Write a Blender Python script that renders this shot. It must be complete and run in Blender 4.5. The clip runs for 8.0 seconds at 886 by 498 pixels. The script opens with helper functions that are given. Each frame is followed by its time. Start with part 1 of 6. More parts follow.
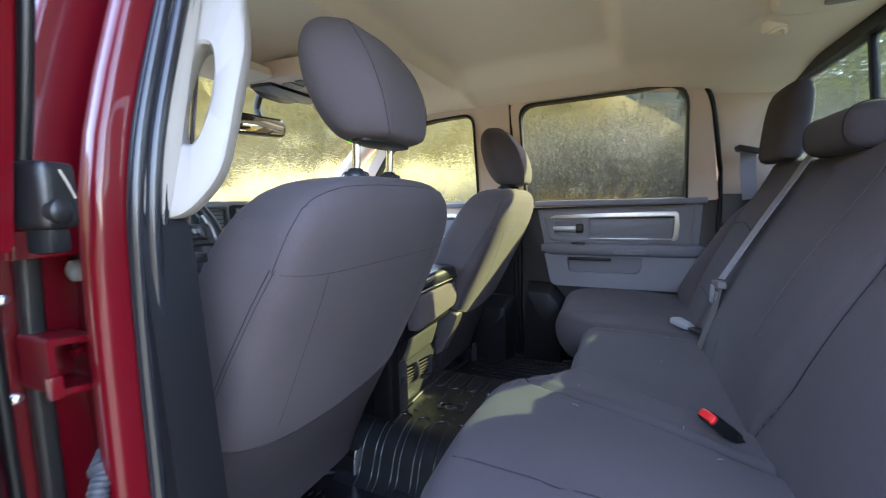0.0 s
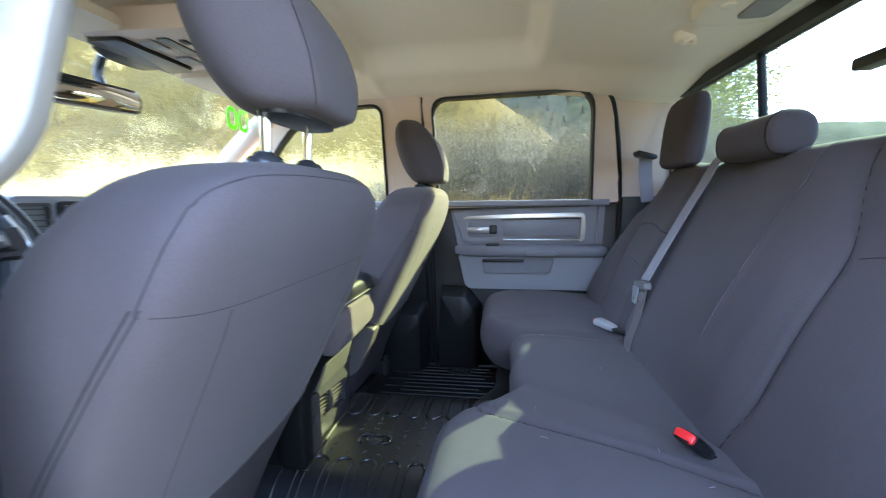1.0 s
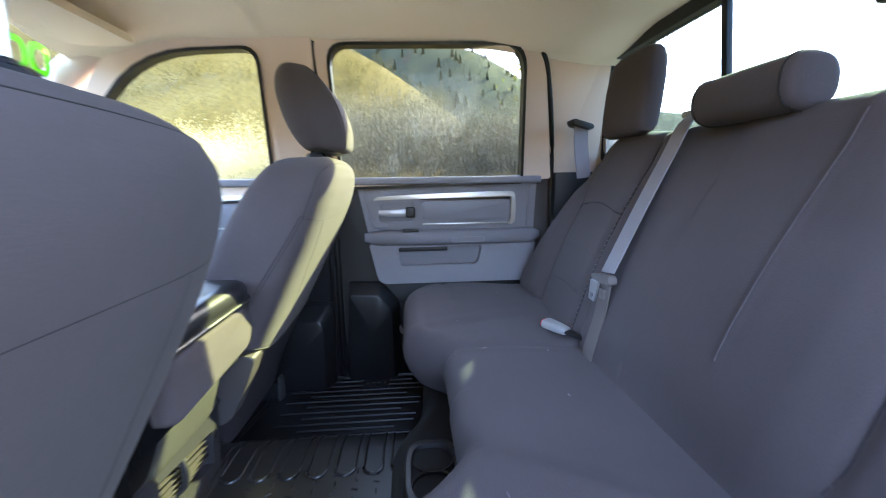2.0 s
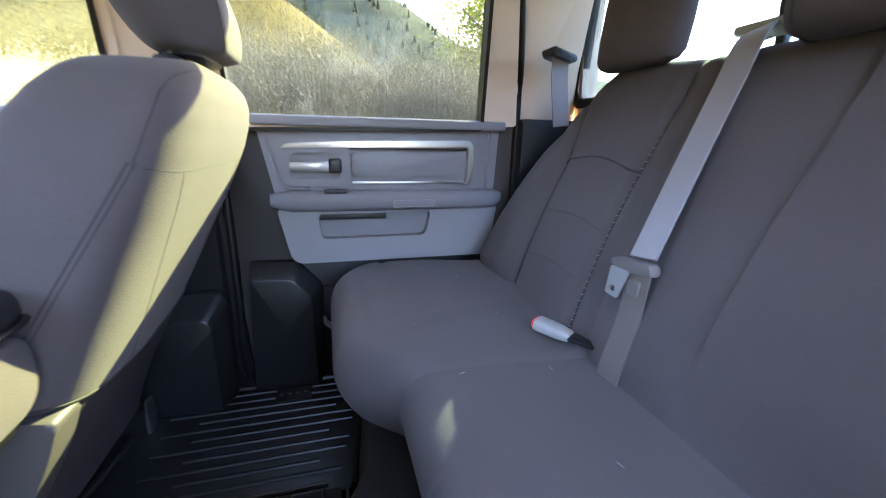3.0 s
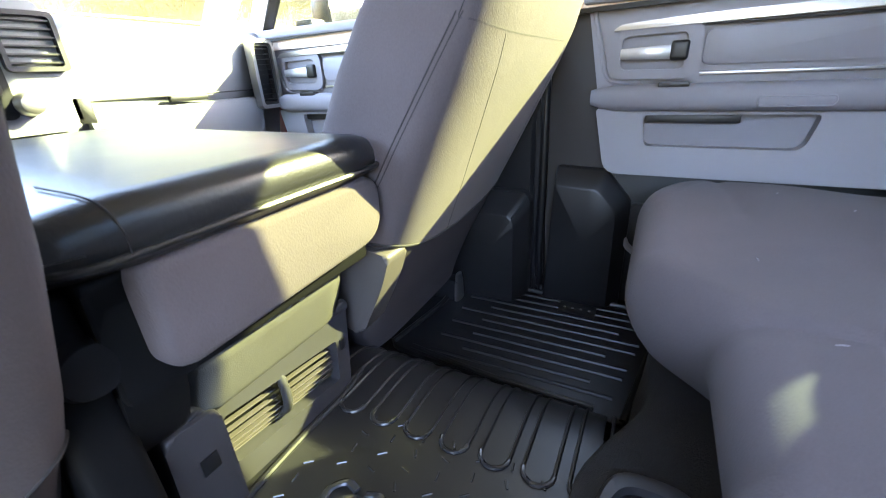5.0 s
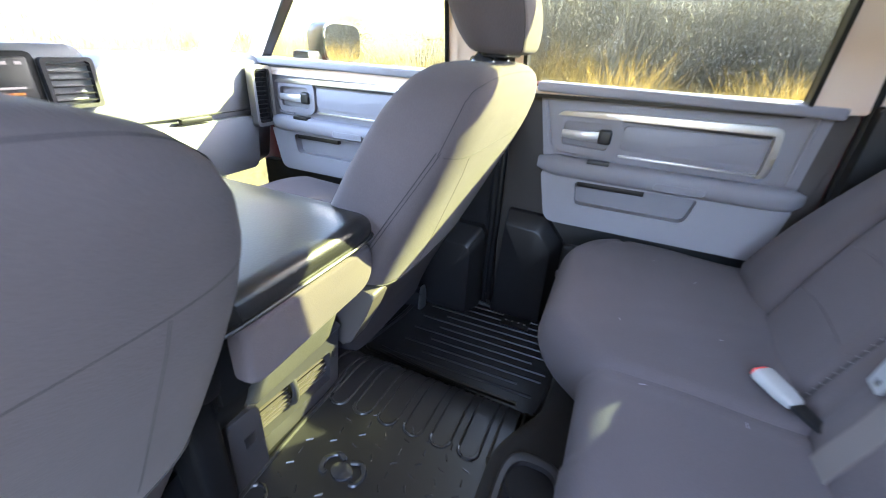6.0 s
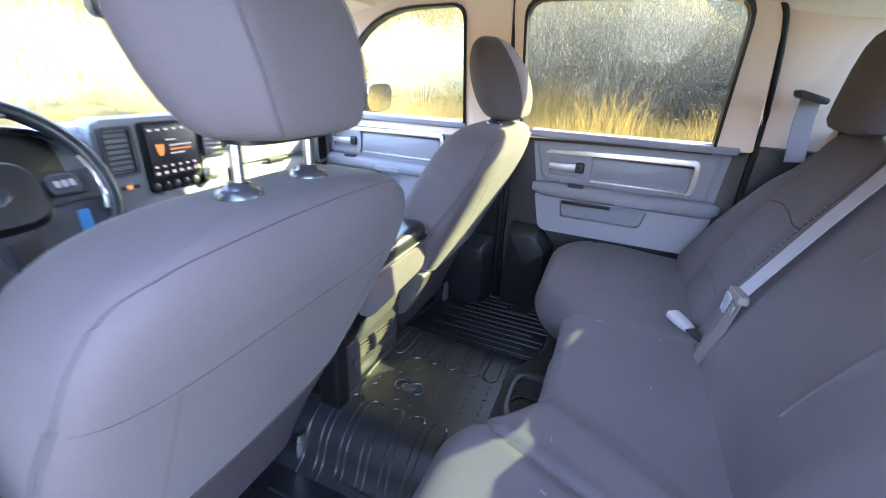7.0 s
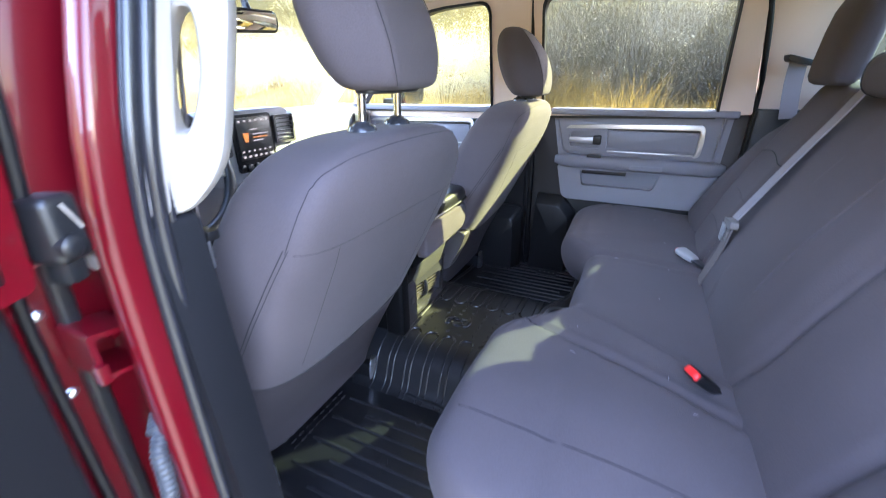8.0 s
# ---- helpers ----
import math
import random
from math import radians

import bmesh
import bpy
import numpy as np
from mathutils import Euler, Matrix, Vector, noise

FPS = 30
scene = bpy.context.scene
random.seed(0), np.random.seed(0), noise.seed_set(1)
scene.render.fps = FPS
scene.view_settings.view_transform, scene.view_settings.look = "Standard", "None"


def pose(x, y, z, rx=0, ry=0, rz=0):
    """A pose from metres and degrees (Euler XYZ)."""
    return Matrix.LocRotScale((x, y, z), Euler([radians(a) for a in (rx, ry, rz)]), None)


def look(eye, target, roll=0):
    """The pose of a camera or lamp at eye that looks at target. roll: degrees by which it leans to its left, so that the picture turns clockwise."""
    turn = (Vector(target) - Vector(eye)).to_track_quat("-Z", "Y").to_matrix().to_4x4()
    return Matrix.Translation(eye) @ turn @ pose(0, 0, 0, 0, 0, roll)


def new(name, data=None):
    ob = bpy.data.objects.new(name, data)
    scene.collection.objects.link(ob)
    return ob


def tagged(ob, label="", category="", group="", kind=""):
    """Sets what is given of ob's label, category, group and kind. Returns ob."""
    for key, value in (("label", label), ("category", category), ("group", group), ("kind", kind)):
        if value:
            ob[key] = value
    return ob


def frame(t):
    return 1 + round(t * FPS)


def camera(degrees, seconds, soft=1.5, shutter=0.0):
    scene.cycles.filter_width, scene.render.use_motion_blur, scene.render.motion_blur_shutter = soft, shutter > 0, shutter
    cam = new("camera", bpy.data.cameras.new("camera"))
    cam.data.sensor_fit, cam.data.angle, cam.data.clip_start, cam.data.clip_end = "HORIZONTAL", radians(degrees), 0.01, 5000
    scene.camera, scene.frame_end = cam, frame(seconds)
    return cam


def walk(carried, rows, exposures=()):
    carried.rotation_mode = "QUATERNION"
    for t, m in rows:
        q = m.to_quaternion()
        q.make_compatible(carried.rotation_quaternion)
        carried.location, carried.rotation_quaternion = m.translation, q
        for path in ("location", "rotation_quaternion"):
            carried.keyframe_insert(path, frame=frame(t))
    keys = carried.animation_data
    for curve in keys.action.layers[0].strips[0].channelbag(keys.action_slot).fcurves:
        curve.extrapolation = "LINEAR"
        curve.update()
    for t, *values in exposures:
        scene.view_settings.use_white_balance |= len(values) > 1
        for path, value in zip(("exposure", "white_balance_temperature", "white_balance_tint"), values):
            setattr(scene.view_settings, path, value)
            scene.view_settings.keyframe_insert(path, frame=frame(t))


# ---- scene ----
cam = camera(95.1, 8.0, soft=1.0, shutter=0.5)
METRES = 2.0
BASE = pose(0, 0, -0.09, 1.5) @ pose(-1.05, 0, 0.80, -7.0, 0.0, -66.0)
ROWS = [
    (0.0, 0.0, 0.0, 0.0, -0.0, 0.0, 0.0),
    (0.5, -0.0325, 0.0366, 0.008, -7.74, 0.36, 0.39),
    (1.0, -0.0357, 0.0768, 0.0083, -15.48, -0.21, 1.07),
    (1.5, -0.0258, 0.143, 0.0083, -21.99, -1.43, 1.96),
    (2.0, 0.0037, 0.2176, 0.0179, -28.5, -3.27, 2.66),
    (3.5, 0.0797, 0.4212, 0.0048, -41.56, -10.66, 1.36),
    (4.0, 0.0965, 0.4312, -0.0175, -28.14, -12.31, 1.47),
    (4.5, 0.0759, 0.4193, -0.0339, -10.73, -14.75, 2.16),
    (5.0, 0.076, 0.4101, -0.0185, 2.62, -17.53, 0.97),
    (6.5, 0.0513, 0.2362, 0.1042, -2.49, -21.11, -6.44),
    (7.0, 0.0229, 0.1314, 0.1012, -1.4, -17.06, -3.91),
    (7.5, 0.0007, 0.0699, 0.09, -0.12, -15.87, -1.89),
    (8.0, -0.0033, 0.0107, 0.0639, 1.15, -16.76, -0.91),
]
walk(cam, [(t, BASE @ pose(METRES * x, METRES * y, METRES * z, 90 + pitch, roll, yaw)) for t, x, y, z, yaw, pitch, roll in ROWS],
     exposures=[(0.0, 4.80, 6950, 20), (0.5, 5.12, 6650, 19), (1.0, 5.27, 6450, 16), (2.0, 5.40, 6500, 19), (3.5, 5.90, 6900, 20), (5.2, 6.20, 7200, 19), (6.5, 5.93, 6750, 21), (7.3, 5.90, 6400, 24), (8.0, 5.62, 6550, 24)])

# ---- world and sun ----
SUN_FROM = Vector((1.06, -1.0, 0.85)).normalized()
world = bpy.data.worlds.new("sky")
scene.world = world
world.use_nodes = True
wn = world.node_tree.nodes
sky = wn.new("ShaderNodeTexSky")
sky.sky_type = "NISHITA"
sky.sun_disc = False
sky.dust_density = 0.6
sky.sun_elevation = math.asin(SUN_FROM.z)
sky.sun_rotation = math.atan2(SUN_FROM.x, SUN_FROM.y)
wn["Background"].inputs["Strength"].default_value = 0.15
world.node_tree.links.new(sky.outputs[0], wn["Background"].inputs["Color"])
sun = new("sun", bpy.data.lights.new("sun", "SUN"))
sun.data.energy = 2.0
sun.data.angle = radians(0.5)
sun.data.color = (0.89, 1.0, 0.47)
sun.matrix_world = look(SUN_FROM * 20, (0, 0, 0))

# ---- materials ----


def material(name, color, rough=0.6, metal=0.0, spread=0.15, big=4.0, fine=250.0, bump=0.1, depth=0.001, coat=0.0, sheen=0.0, second=None, soft=0.0, spec=0.5):
    """A surface with variation at two scales (big and fine noise) and fine relief."""
    m = bpy.data.materials.new(name)
    m.use_nodes = True
    n, l = m.node_tree.nodes, m.node_tree.links
    b = n["Principled BSDF"]
    b.inputs["Metallic"].default_value = metal
    b.inputs["Specular IOR Level"].default_value = spec
    b.inputs["Coat Weight"].default_value = coat
    b.inputs["Coat Roughness"].default_value = 0.05
    b.inputs["Sheen Weight"].default_value = sheen
    tc = n.new("ShaderNodeTexCoord")
    a, f = n.new("ShaderNodeTexNoise"), n.new("ShaderNodeTexNoise")
    a.inputs["Scale"].default_value, a.inputs["Detail"].default_value = big, 6
    f.inputs["Scale"].default_value, f.inputs["Detail"].default_value = fine, 3
    mix = n.new("ShaderNodeMixRGB")
    lo = [c * (1 - spread) for c in color]
    hi = [min(1, c * (1 + spread)) for c in (second or color)]
    mix.inputs[1].default_value, mix.inputs[2].default_value = (*lo, 1), (*hi, 1)
    ramp = n.new("ShaderNodeMath")
    ramp.operation = "MULTIPLY_ADD"
    ramp.inputs[1].default_value, ramp.inputs[2].default_value = 0.35, 0.0
    add = n.new("ShaderNodeMath")
    add.operation = "MULTIPLY_ADD"
    add.inputs[1].default_value = 0.65
    for t in (a, f):
        l.new(tc.outputs["Object"], t.inputs["Vector"])
    l.new(f.outputs["Fac"], ramp.inputs[0])
    l.new(a.outputs["Fac"], add.inputs[0])
    l.new(ramp.outputs[0], add.inputs[2])
    l.new(add.outputs[0], mix.inputs[0])
    l.new(mix.outputs[0], b.inputs["Base Color"])
    r = n.new("ShaderNodeMath")
    r.operation = "MULTIPLY_ADD"
    r.inputs[1].default_value, r.inputs[2].default_value = rough * 0.3, rough * 0.85
    l.new(a.outputs["Fac"], r.inputs[0])
    l.new(r.outputs[0], b.inputs["Roughness"])
    bp = n.new("ShaderNodeBump")
    bp.inputs["Strength"].default_value, bp.inputs["Distance"].default_value = bump, depth
    l.new(f.outputs["Fac"], bp.inputs["Height"])
    l.new(bp.outputs[0], b.inputs["Normal"])
    if soft:
        w, wb = n.new("ShaderNodeTexNoise"), n.new("ShaderNodeBump")
        w.inputs["Scale"].default_value, w.inputs["Detail"].default_value = 11.0, 2
        w.inputs["Distortion"].default_value = 0.6
        wb.inputs["Strength"].default_value, wb.inputs["Distance"].default_value = 1.0, soft
        l.new(tc.outputs["Object"], w.inputs["Vector"])
        l.new(w.outputs["Fac"], wb.inputs["Height"])
        l.new(wb.outputs[0], bp.inputs["Normal"])
    return m


def leaf_material(name, color, second, share=0.55):
    """Thin leaves that also let the light through."""
    m = material(name, color, 0.7, spread=0.35, big=1.5, fine=8, bump=0.0, second=second)
    n, l = m.node_tree.nodes, m.node_tree.links
    tr, mx = n.new("ShaderNodeBsdfTranslucent"), n.new("ShaderNodeMixShader")
    b = n["Principled BSDF"]
    l.new(b.inputs["Base Color"].links[0].from_socket, tr.inputs["Color"])
    mx.inputs[0].default_value = share
    l.new(b.outputs[0], mx.inputs[1])
    l.new(tr.outputs[0], mx.inputs[2])
    l.new(mx.outputs[0], n["Material Output"].inputs[0])
    return m


def glass(name, tint, dust, streak=1.0, low=0.35):
    m = bpy.data.materials.new(name)
    m.use_nodes = True
    n, l = m.node_tree.nodes, m.node_tree.links
    out = n["Material Output"]
    tr, gl, df = n.new("ShaderNodeBsdfTransparent"), n.new("ShaderNodeBsdfGlossy"), n.new("ShaderNodeBsdfTranslucent" if streak > 1 else "ShaderNodeBsdfDiffuse")
    tr.inputs[0].default_value = (*tint, 1)
    gl.inputs["Roughness"].default_value = 0.02
    df.inputs[0].default_value = (0.75, 0.74, 0.70, 1)
    lw, pw, fr = n.new("ShaderNodeLayerWeight"), n.new("ShaderNodeMath"), n.new("ShaderNodeMath")
    pw.operation, fr.operation = "POWER", "MULTIPLY_ADD"
    pw.inputs[1].default_value = 4.0
    fr.inputs[1].default_value, fr.inputs[2].default_value = 0.45, 0.02
    l.new(lw.outputs["Facing"], pw.inputs[0])
    l.new(pw.outputs[0], fr.inputs[0])
    m1, m2 = n.new("ShaderNodeMixShader"), n.new("ShaderNodeMixShader")
    tc, no, mu = n.new("ShaderNodeTexCoord"), n.new("ShaderNodeTexNoise"), n.new("ShaderNodeMath")
    no.inputs["Scale"].default_value, no.inputs["Detail"].default_value = 22.0, 8
    mu.operation = "MULTIPLY"
    mu.inputs[1].default_value = dust
    mp, rp = n.new("ShaderNodeMapping"), n.new("ShaderNodeValToRGB")
    mp.inputs["Scale"].default_value = (streak, streak, 1.0 / streak)
    rp.color_ramp.elements[0].position, rp.color_ramp.elements[1].position = low, 0.85
    l.new(tc.outputs["Object"], mp.inputs["Vector"])
    l.new(mp.outputs[0], no.inputs["Vector"])
    l.new(no.outputs["Fac"], rp.inputs[0])
    l.new(rp.outputs[0], mu.inputs[0])
    l.new(mu.outputs[0], m1.inputs[0])
    l.new(tr.outputs[0], m1.inputs[1])
    l.new(df.outputs[0], m1.inputs[2])
    l.new(fr.outputs[0], m2.inputs[0])
    l.new(m1.outputs[0], m2.inputs[1])
    l.new(gl.outputs[0], m2.inputs[2])
    l.new(m2.outputs[0], out.inputs[0])
    return m


FABRIC = material("charcoal_cloth", (0.0758, 0.0620, 0.0655), 0.92, spread=0.30, big=6, fine=430, bump=0.5, depth=0.0009, sheen=0.05, soft=0.0010, spec=0.15)
KICK = material("kick_plastic", (0.010, 0.0096, 0.0105), 0.40, spec=0.25, spread=0.25, big=9, fine=600, bump=0.2, depth=0.0006)
CARPET = material("dark_carpet", (0.008, 0.008, 0.009), 0.98, spec=0.1, spread=0.5, big=9, fine=420, bump=0.8, depth=0.003, sheen=0.05)
SEAM = material("seam_thread", (0.016, 0.014, 0.015), 0.85, spread=0.1)
THREAD = material("grey_thread", (0.17, 0.155, 0.16), 0.85, spread=0.1)
SKIRT = material("seat_skirt", (0.046, 0.039, 0.042), 0.85, spec=0.12, spread=0.12, fine=500, bump=0.2)
CLOTHDK = material("dark_textured_cloth", (0.050, 0.048, 0.045), 0.9, spec=0.15, spread=0.3, big=30, fine=900, bump=0.5, depth=0.001)
GUIDE = material("glossy_dark_plastic", (0.030, 0.031, 0.036), 0.17, spread=0.08, bump=0.03)
GREY = material("grey_plastic", (0.225, 0.215, 0.243), 0.55, spread=0.07, big=3, fine=650, bump=0.18, depth=0.0006)
PANEL = material("slate_plastic", (0.205, 0.196, 0.224), 0.5, spread=0.08, big=3, fine=650, bump=0.2, depth=0.0006)
DKGREY = material("dark_grey_plastic", (0.029, 0.028, 0.031), 0.46, spec=0.32, spread=0.1, big=3, fine=650, bump=0.18, depth=0.0006)
CHAR = material("charcoal_plastic", (0.0075, 0.0075, 0.0088), 0.5, spec=0.15, spread=0.15, big=4, fine=600, bump=0.15, depth=0.0006)
BLACK = material("black_plastic", (0.006, 0.006, 0.007), 0.40, spread=0.2, big=5, fine=500, bump=0.12)
BOOT = material("grey_rubber", (0.035, 0.037, 0.042), 0.5, spread=0.15)
PLATC = material("moulded_carpet", (0.020, 0.0185, 0.0185), 0.95, spec=0.12, spread=0.35, big=6, fine=520, bump=0.7, depth=0.002, sheen=0.06)
RUBBER = material("black_rubber", (0.005, 0.005, 0.006), 0.36, spec=0.3, spread=0.25, big=12, fine=350, bump=0.15)
MATRUB = material("mat_rubber", (0.0110, 0.0110, 0.0125), 0.40, spread=0.12, big=8, fine=420, bump=0.12)
VINYL = material("black_vinyl", (0.014, 0.014, 0.015), 0.33, spread=0.15, big=8, fine=260, bump=0.25)
SILVER = material("satin_silver", (0.48, 0.46, 0.44), 0.34, metal=1.0, spread=0.05, bump=0.03)
PALE = material("pale_steel", (0.50, 0.50, 0.52), 0.35, metal=0.6, spread=0.08, bump=0.03)
CHROME = material("chrome", (0.72, 0.72, 0.73), 0.16, metal=1.0, spread=0.03, bump=0.01)
STEEL = material("steel", (0.55, 0.55, 0.56), 0.3, metal=1.0, spread=0.1, bump=0.05)
LINER = material("headliner_felt", (0.85, 0.71, 0.54), 0.95, spread=0.06, big=3, fine=500, bump=0.2, depth=0.0006)
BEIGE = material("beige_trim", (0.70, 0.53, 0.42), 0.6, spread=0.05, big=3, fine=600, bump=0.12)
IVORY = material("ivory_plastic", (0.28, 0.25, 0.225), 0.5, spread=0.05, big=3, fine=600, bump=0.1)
HINGE = material("hinge_plastic", (0.066, 0.058, 0.057), 0.5, spec=0.3, spread=0.2, big=9, fine=600, bump=0.2, depth=0.0006)
TAUPE = material("taupe_panel", (0.033, 0.029, 0.028), 0.6, spec=0.3, spread=0.2, big=6, fine=600, bump=0.2, depth=0.0006)
SHELL = material("console_shell", (0.004, 0.004, 0.0045), 0.6, spec=0.12, spread=0.2, big=5, fine=500, bump=0.12)
ARMGREY = material("armrest_vinyl", (0.195, 0.187, 0.210), 0.6, spec=0.3, spread=0.1, big=5, fine=420, bump=0.2, depth=0.0006)
# Lighter, glossier rubber: highlights on rib ends and treads put into the colour.
RIBEND = material("highlight_mat_rubber", (0.022, 0.022, 0.025), 0.27, spread=0.15, big=14, fine=380, bump=0.1)
TREAD = material("highlight_tread_rubber", (0.032, 0.032, 0.036), 0.24, spread=0.1)
RED = material("red_car_paint", (0.090, 0.0009, 0.0045), 0.35, spread=0.12, big=3, fine=900, bump=0.02, coat=0.45, spec=0.2)
SEALR = material("seal_rubber", (0.012, 0.012, 0.015), 0.24, spec=0.5, spread=0.2, big=12, fine=350, bump=0.06)
WEBBING = material("grey_webbing", (0.225, 0.205, 0.228), 0.8, spread=0.1, big=20, fine=600, bump=0.4)
# Darker, browner webbing for the lower centre belt and the pillar belt.
WEBTAN = material("tan_webbing", (0.108, 0.088, 0.083), 0.8, spread=0.12, big=20, fine=600, bump=0.4)
LATCH = material("grey_latch", (0.26, 0.25, 0.25), 0.5, spread=0.08)
LATCHDK = material("taupe_latch", (0.135, 0.118, 0.115), 0.5, spread=0.1)
REDBTN = material("red_button", (0.75, 0.02, 0.02), 0.4, spread=0.05)
DASH = material("dash_grey", (0.135, 0.14, 0.152), 0.6, spread=0.06, fine=600, bump=0.15)
GLASS_T = glass("tinted_glass", (0.60, 0.61, 0.59), 0.004)
GLASS_C = glass("clear_glass", (0.80, 0.82, 0.81), 0.01)
GLASS_W = glass("windshield_glass", (0.88, 0.895, 0.885), 0.015)
GLASS_R = glass("rear_glass", (0.37, 0.43, 0.47), 0.02, 1.9, 0.15)

# ---- mesh helpers ----


def link(name, me, mat, parent=None, label=""):
    me.materials.append(mat)
    ob = new(name, me)
    if parent is not None:
        ob.parent = parent
    if label:
        ob["label"] = label
    return ob


def part(name, bm, mat, parent=None, label="", smooth=True):
    """Link a bmesh as one mesh object under a thing or part."""
    me = bpy.data.meshes.new(name)
    bmesh.ops.recalc_face_normals(bm, faces=bm.faces)
    bm.to_mesh(me)
    bm.free()
    if smooth:
        me.polygons.foreach_set("use_smooth", [True] * len(me.polygons))
        me.set_sharp_from_angle(angle=radians(38))
    return link(name, me, mat, parent, label)


def thing(name, label, category, at=(0, 0, 0), group="", kind=""):
    ob = new(name)
    ob.location = at
    ob.empty_display_size = 0.05
    return tagged(ob, label, category, group, kind)


def bev(bm, r, seg=2, edges=None):
    if r > 0:
        bmesh.ops.bevel(bm, geom=edges or list(bm.edges), offset=r, segments=seg, profile=0.6, affect="EDGES", clamp_overlap=True)
    return bm


def box(x0, x1, y0, y1, z0, z1, r=0.004, seg=2):
    bm = bmesh.new()
    bmesh.ops.create_cube(bm, size=1.0, matrix=Matrix.Translation(((x0 + x1) / 2, (y0 + y1) / 2, (z0 + z1) / 2)) @ Matrix.Diagonal((abs(x1 - x0), abs(y1 - y0), abs(z1 - z0), 1)))
    return bev(bm, r, seg)


def rpoly(corners, n=5):
    """Rounded polygon from (a, b, radius) corners; n + 1 points each."""
    out = []
    k = len(corners)
    for i in range(k):
        p, c, q = (Vector(corners[j % k][:2]) for j in (i - 1, i, i + 1))
        r = corners[i][2]
        u, v = (p - c).normalized(), (q - c).normalized()
        a, b = c + u * r, c + v * r
        for j in range(n + 1):
            t = j / n
            out.append((a * (1 - t) + c * t) * (1 - t) + (c * (1 - t) + b * t) * t)
    return [(v.x, v.y) for v in out]


def prism(pts, axis, lo, hi, r=0.004, seg=2, shift=None):
    """A polygon extruded from lo to hi along an axis: points are the other two coordinates in order. shift(a, b) moves it along the axis."""
    bm = bmesh.new()

    def place(p, h):
        h = h + (shift(*p) if shift else 0)
        return {"x": (h, p[0], p[1]), "y": (p[0], h, p[1]), "z": (p[0], p[1], h)}[axis]
    a = [bm.verts.new(place(p, lo)) for p in pts]
    b = [bm.verts.new(place(p, hi)) for p in pts]
    fa, fb = bm.faces.new(a), bm.faces.new(b[::-1])
    n = len(pts)
    for i in range(n):
        bm.faces.new((a[i], b[i], b[(i + 1) % n], a[(i + 1) % n]))
    if r > 0:
        bev(bm, r, seg, list(set(fa.edges) | set(fb.edges)))
    return bm


def frame_ring(outer, inner, axis, lo, hi, shift=None, r=0.003):
    """A frame between two outlines with the same number of points."""
    bm = bmesh.new()

    def place(p, h):
        h = h + (shift(*p) if shift else 0)
        return {"x": (h, p[0], p[1]), "y": (p[0], h, p[1]), "z": (p[0], p[1], h)}[axis]
    rows = [[bm.verts.new(place(p, h)) for p in pts] for pts, h in ((outer, lo), (inner, lo), (inner, hi), (outer, hi))]
    n = len(outer)
    for k in range(4):
        a, b = rows[k], rows[(k + 1) % 4]
        for i in range(n):
            bm.faces.new((a[i], a[(i + 1) % n], b[(i + 1) % n], b[i]))
    return bm


def loft(rings, caps=True, closed=True):
    bm = bmesh.new()
    vs = [[bm.verts.new(p) for p in ring] for ring in rings]
    for a, b in zip(vs, vs[1:]):
        n = len(a)
        for i in range(n if closed else n - 1):
            bm.faces.new((a[i], a[(i + 1) % n], b[(i + 1) % n], b[i]))
    if caps:
        for ring in (vs[0], vs[-1]):
            c = bm.verts.new(sum((v.co for v in ring), Vector()) / len(ring))
            for i in range(len(ring)):
                bm.faces.new((ring[i], ring[(i + 1) % len(ring)], c))
    return bm


def smooth_line(pts, n=6):
    """Catmull-Rom through the points."""
    p = [Vector(q) for q in pts]
    p = [p[0] * 2 - p[1]] + p + [p[-1] * 2 - p[-2]]
    out = []
    for i in range(1, len(p) - 2):
        a, b, c, d = p[i - 1:i + 3]
        for j in range(n):
            t = j / n
            out.append(0.5 * (2 * b + (c - a) * t + (2 * a - 5 * b + 4 * c - d) * t * t + (3 * b - a - 3 * c + d) * t ** 3))
    return out + [p[-2]]


def tube(pts, r, seg=8, n=5, flat=1.0):
    line = smooth_line(pts, n) if n > 1 else [Vector(p) for p in pts]
    up = Vector((0.13, 0.21, 0.97))
    rings = []
    for i, p in enumerate(line):
        d = (line[min(i + 1, len(line) - 1)] - line[max(i - 1, 0)]).normalized()
        s = d.cross(up)
        if s.length < 0.05:
            s = d.cross(Vector((1, 0, 0)))
        s.normalize()
        t = s.cross(d)
        rings.append([p + s * (r * math.cos(k * math.tau / seg)) + t * (r * flat * math.sin(k * math.tau / seg)) for k in range(seg)])
    return loft(rings)


def ribbon(pts, width, side, thick=0.0016, n=6):
    """A strap along a line; side is its width's direction."""
    line = smooth_line(pts, n)
    w = Vector(side).normalized() * width / 2
    rings = []
    for i, p in enumerate(line):
        d = (line[min(i + 1, len(line) - 1)] - line[max(i - 1, 0)]).normalized()
        s = (w - d * w.dot(d)).normalized() * width / 2
        u = s.cross(d).normalized() * thick
        rings.append([p - s - u, p + s - u, p + s + u, p - s + u])
    return loft(rings)


def oval(cx, cy, rx, ry, n=32, p=3.0):
    out = []
    for i in range(n):
        a = i * math.tau / n
        c, s = math.cos(a), math.sin(a)
        out.append((cx + rx * math.copysign(abs(c) ** (2 / p), c), cy + ry * math.copysign(abs(s) ** (2 / p), s)))
    return out


def soft_step(d):
    """Nought below, a ramp above, with a soft bend between."""
    return (d + math.sqrt(d * d + 0.008)) / 2


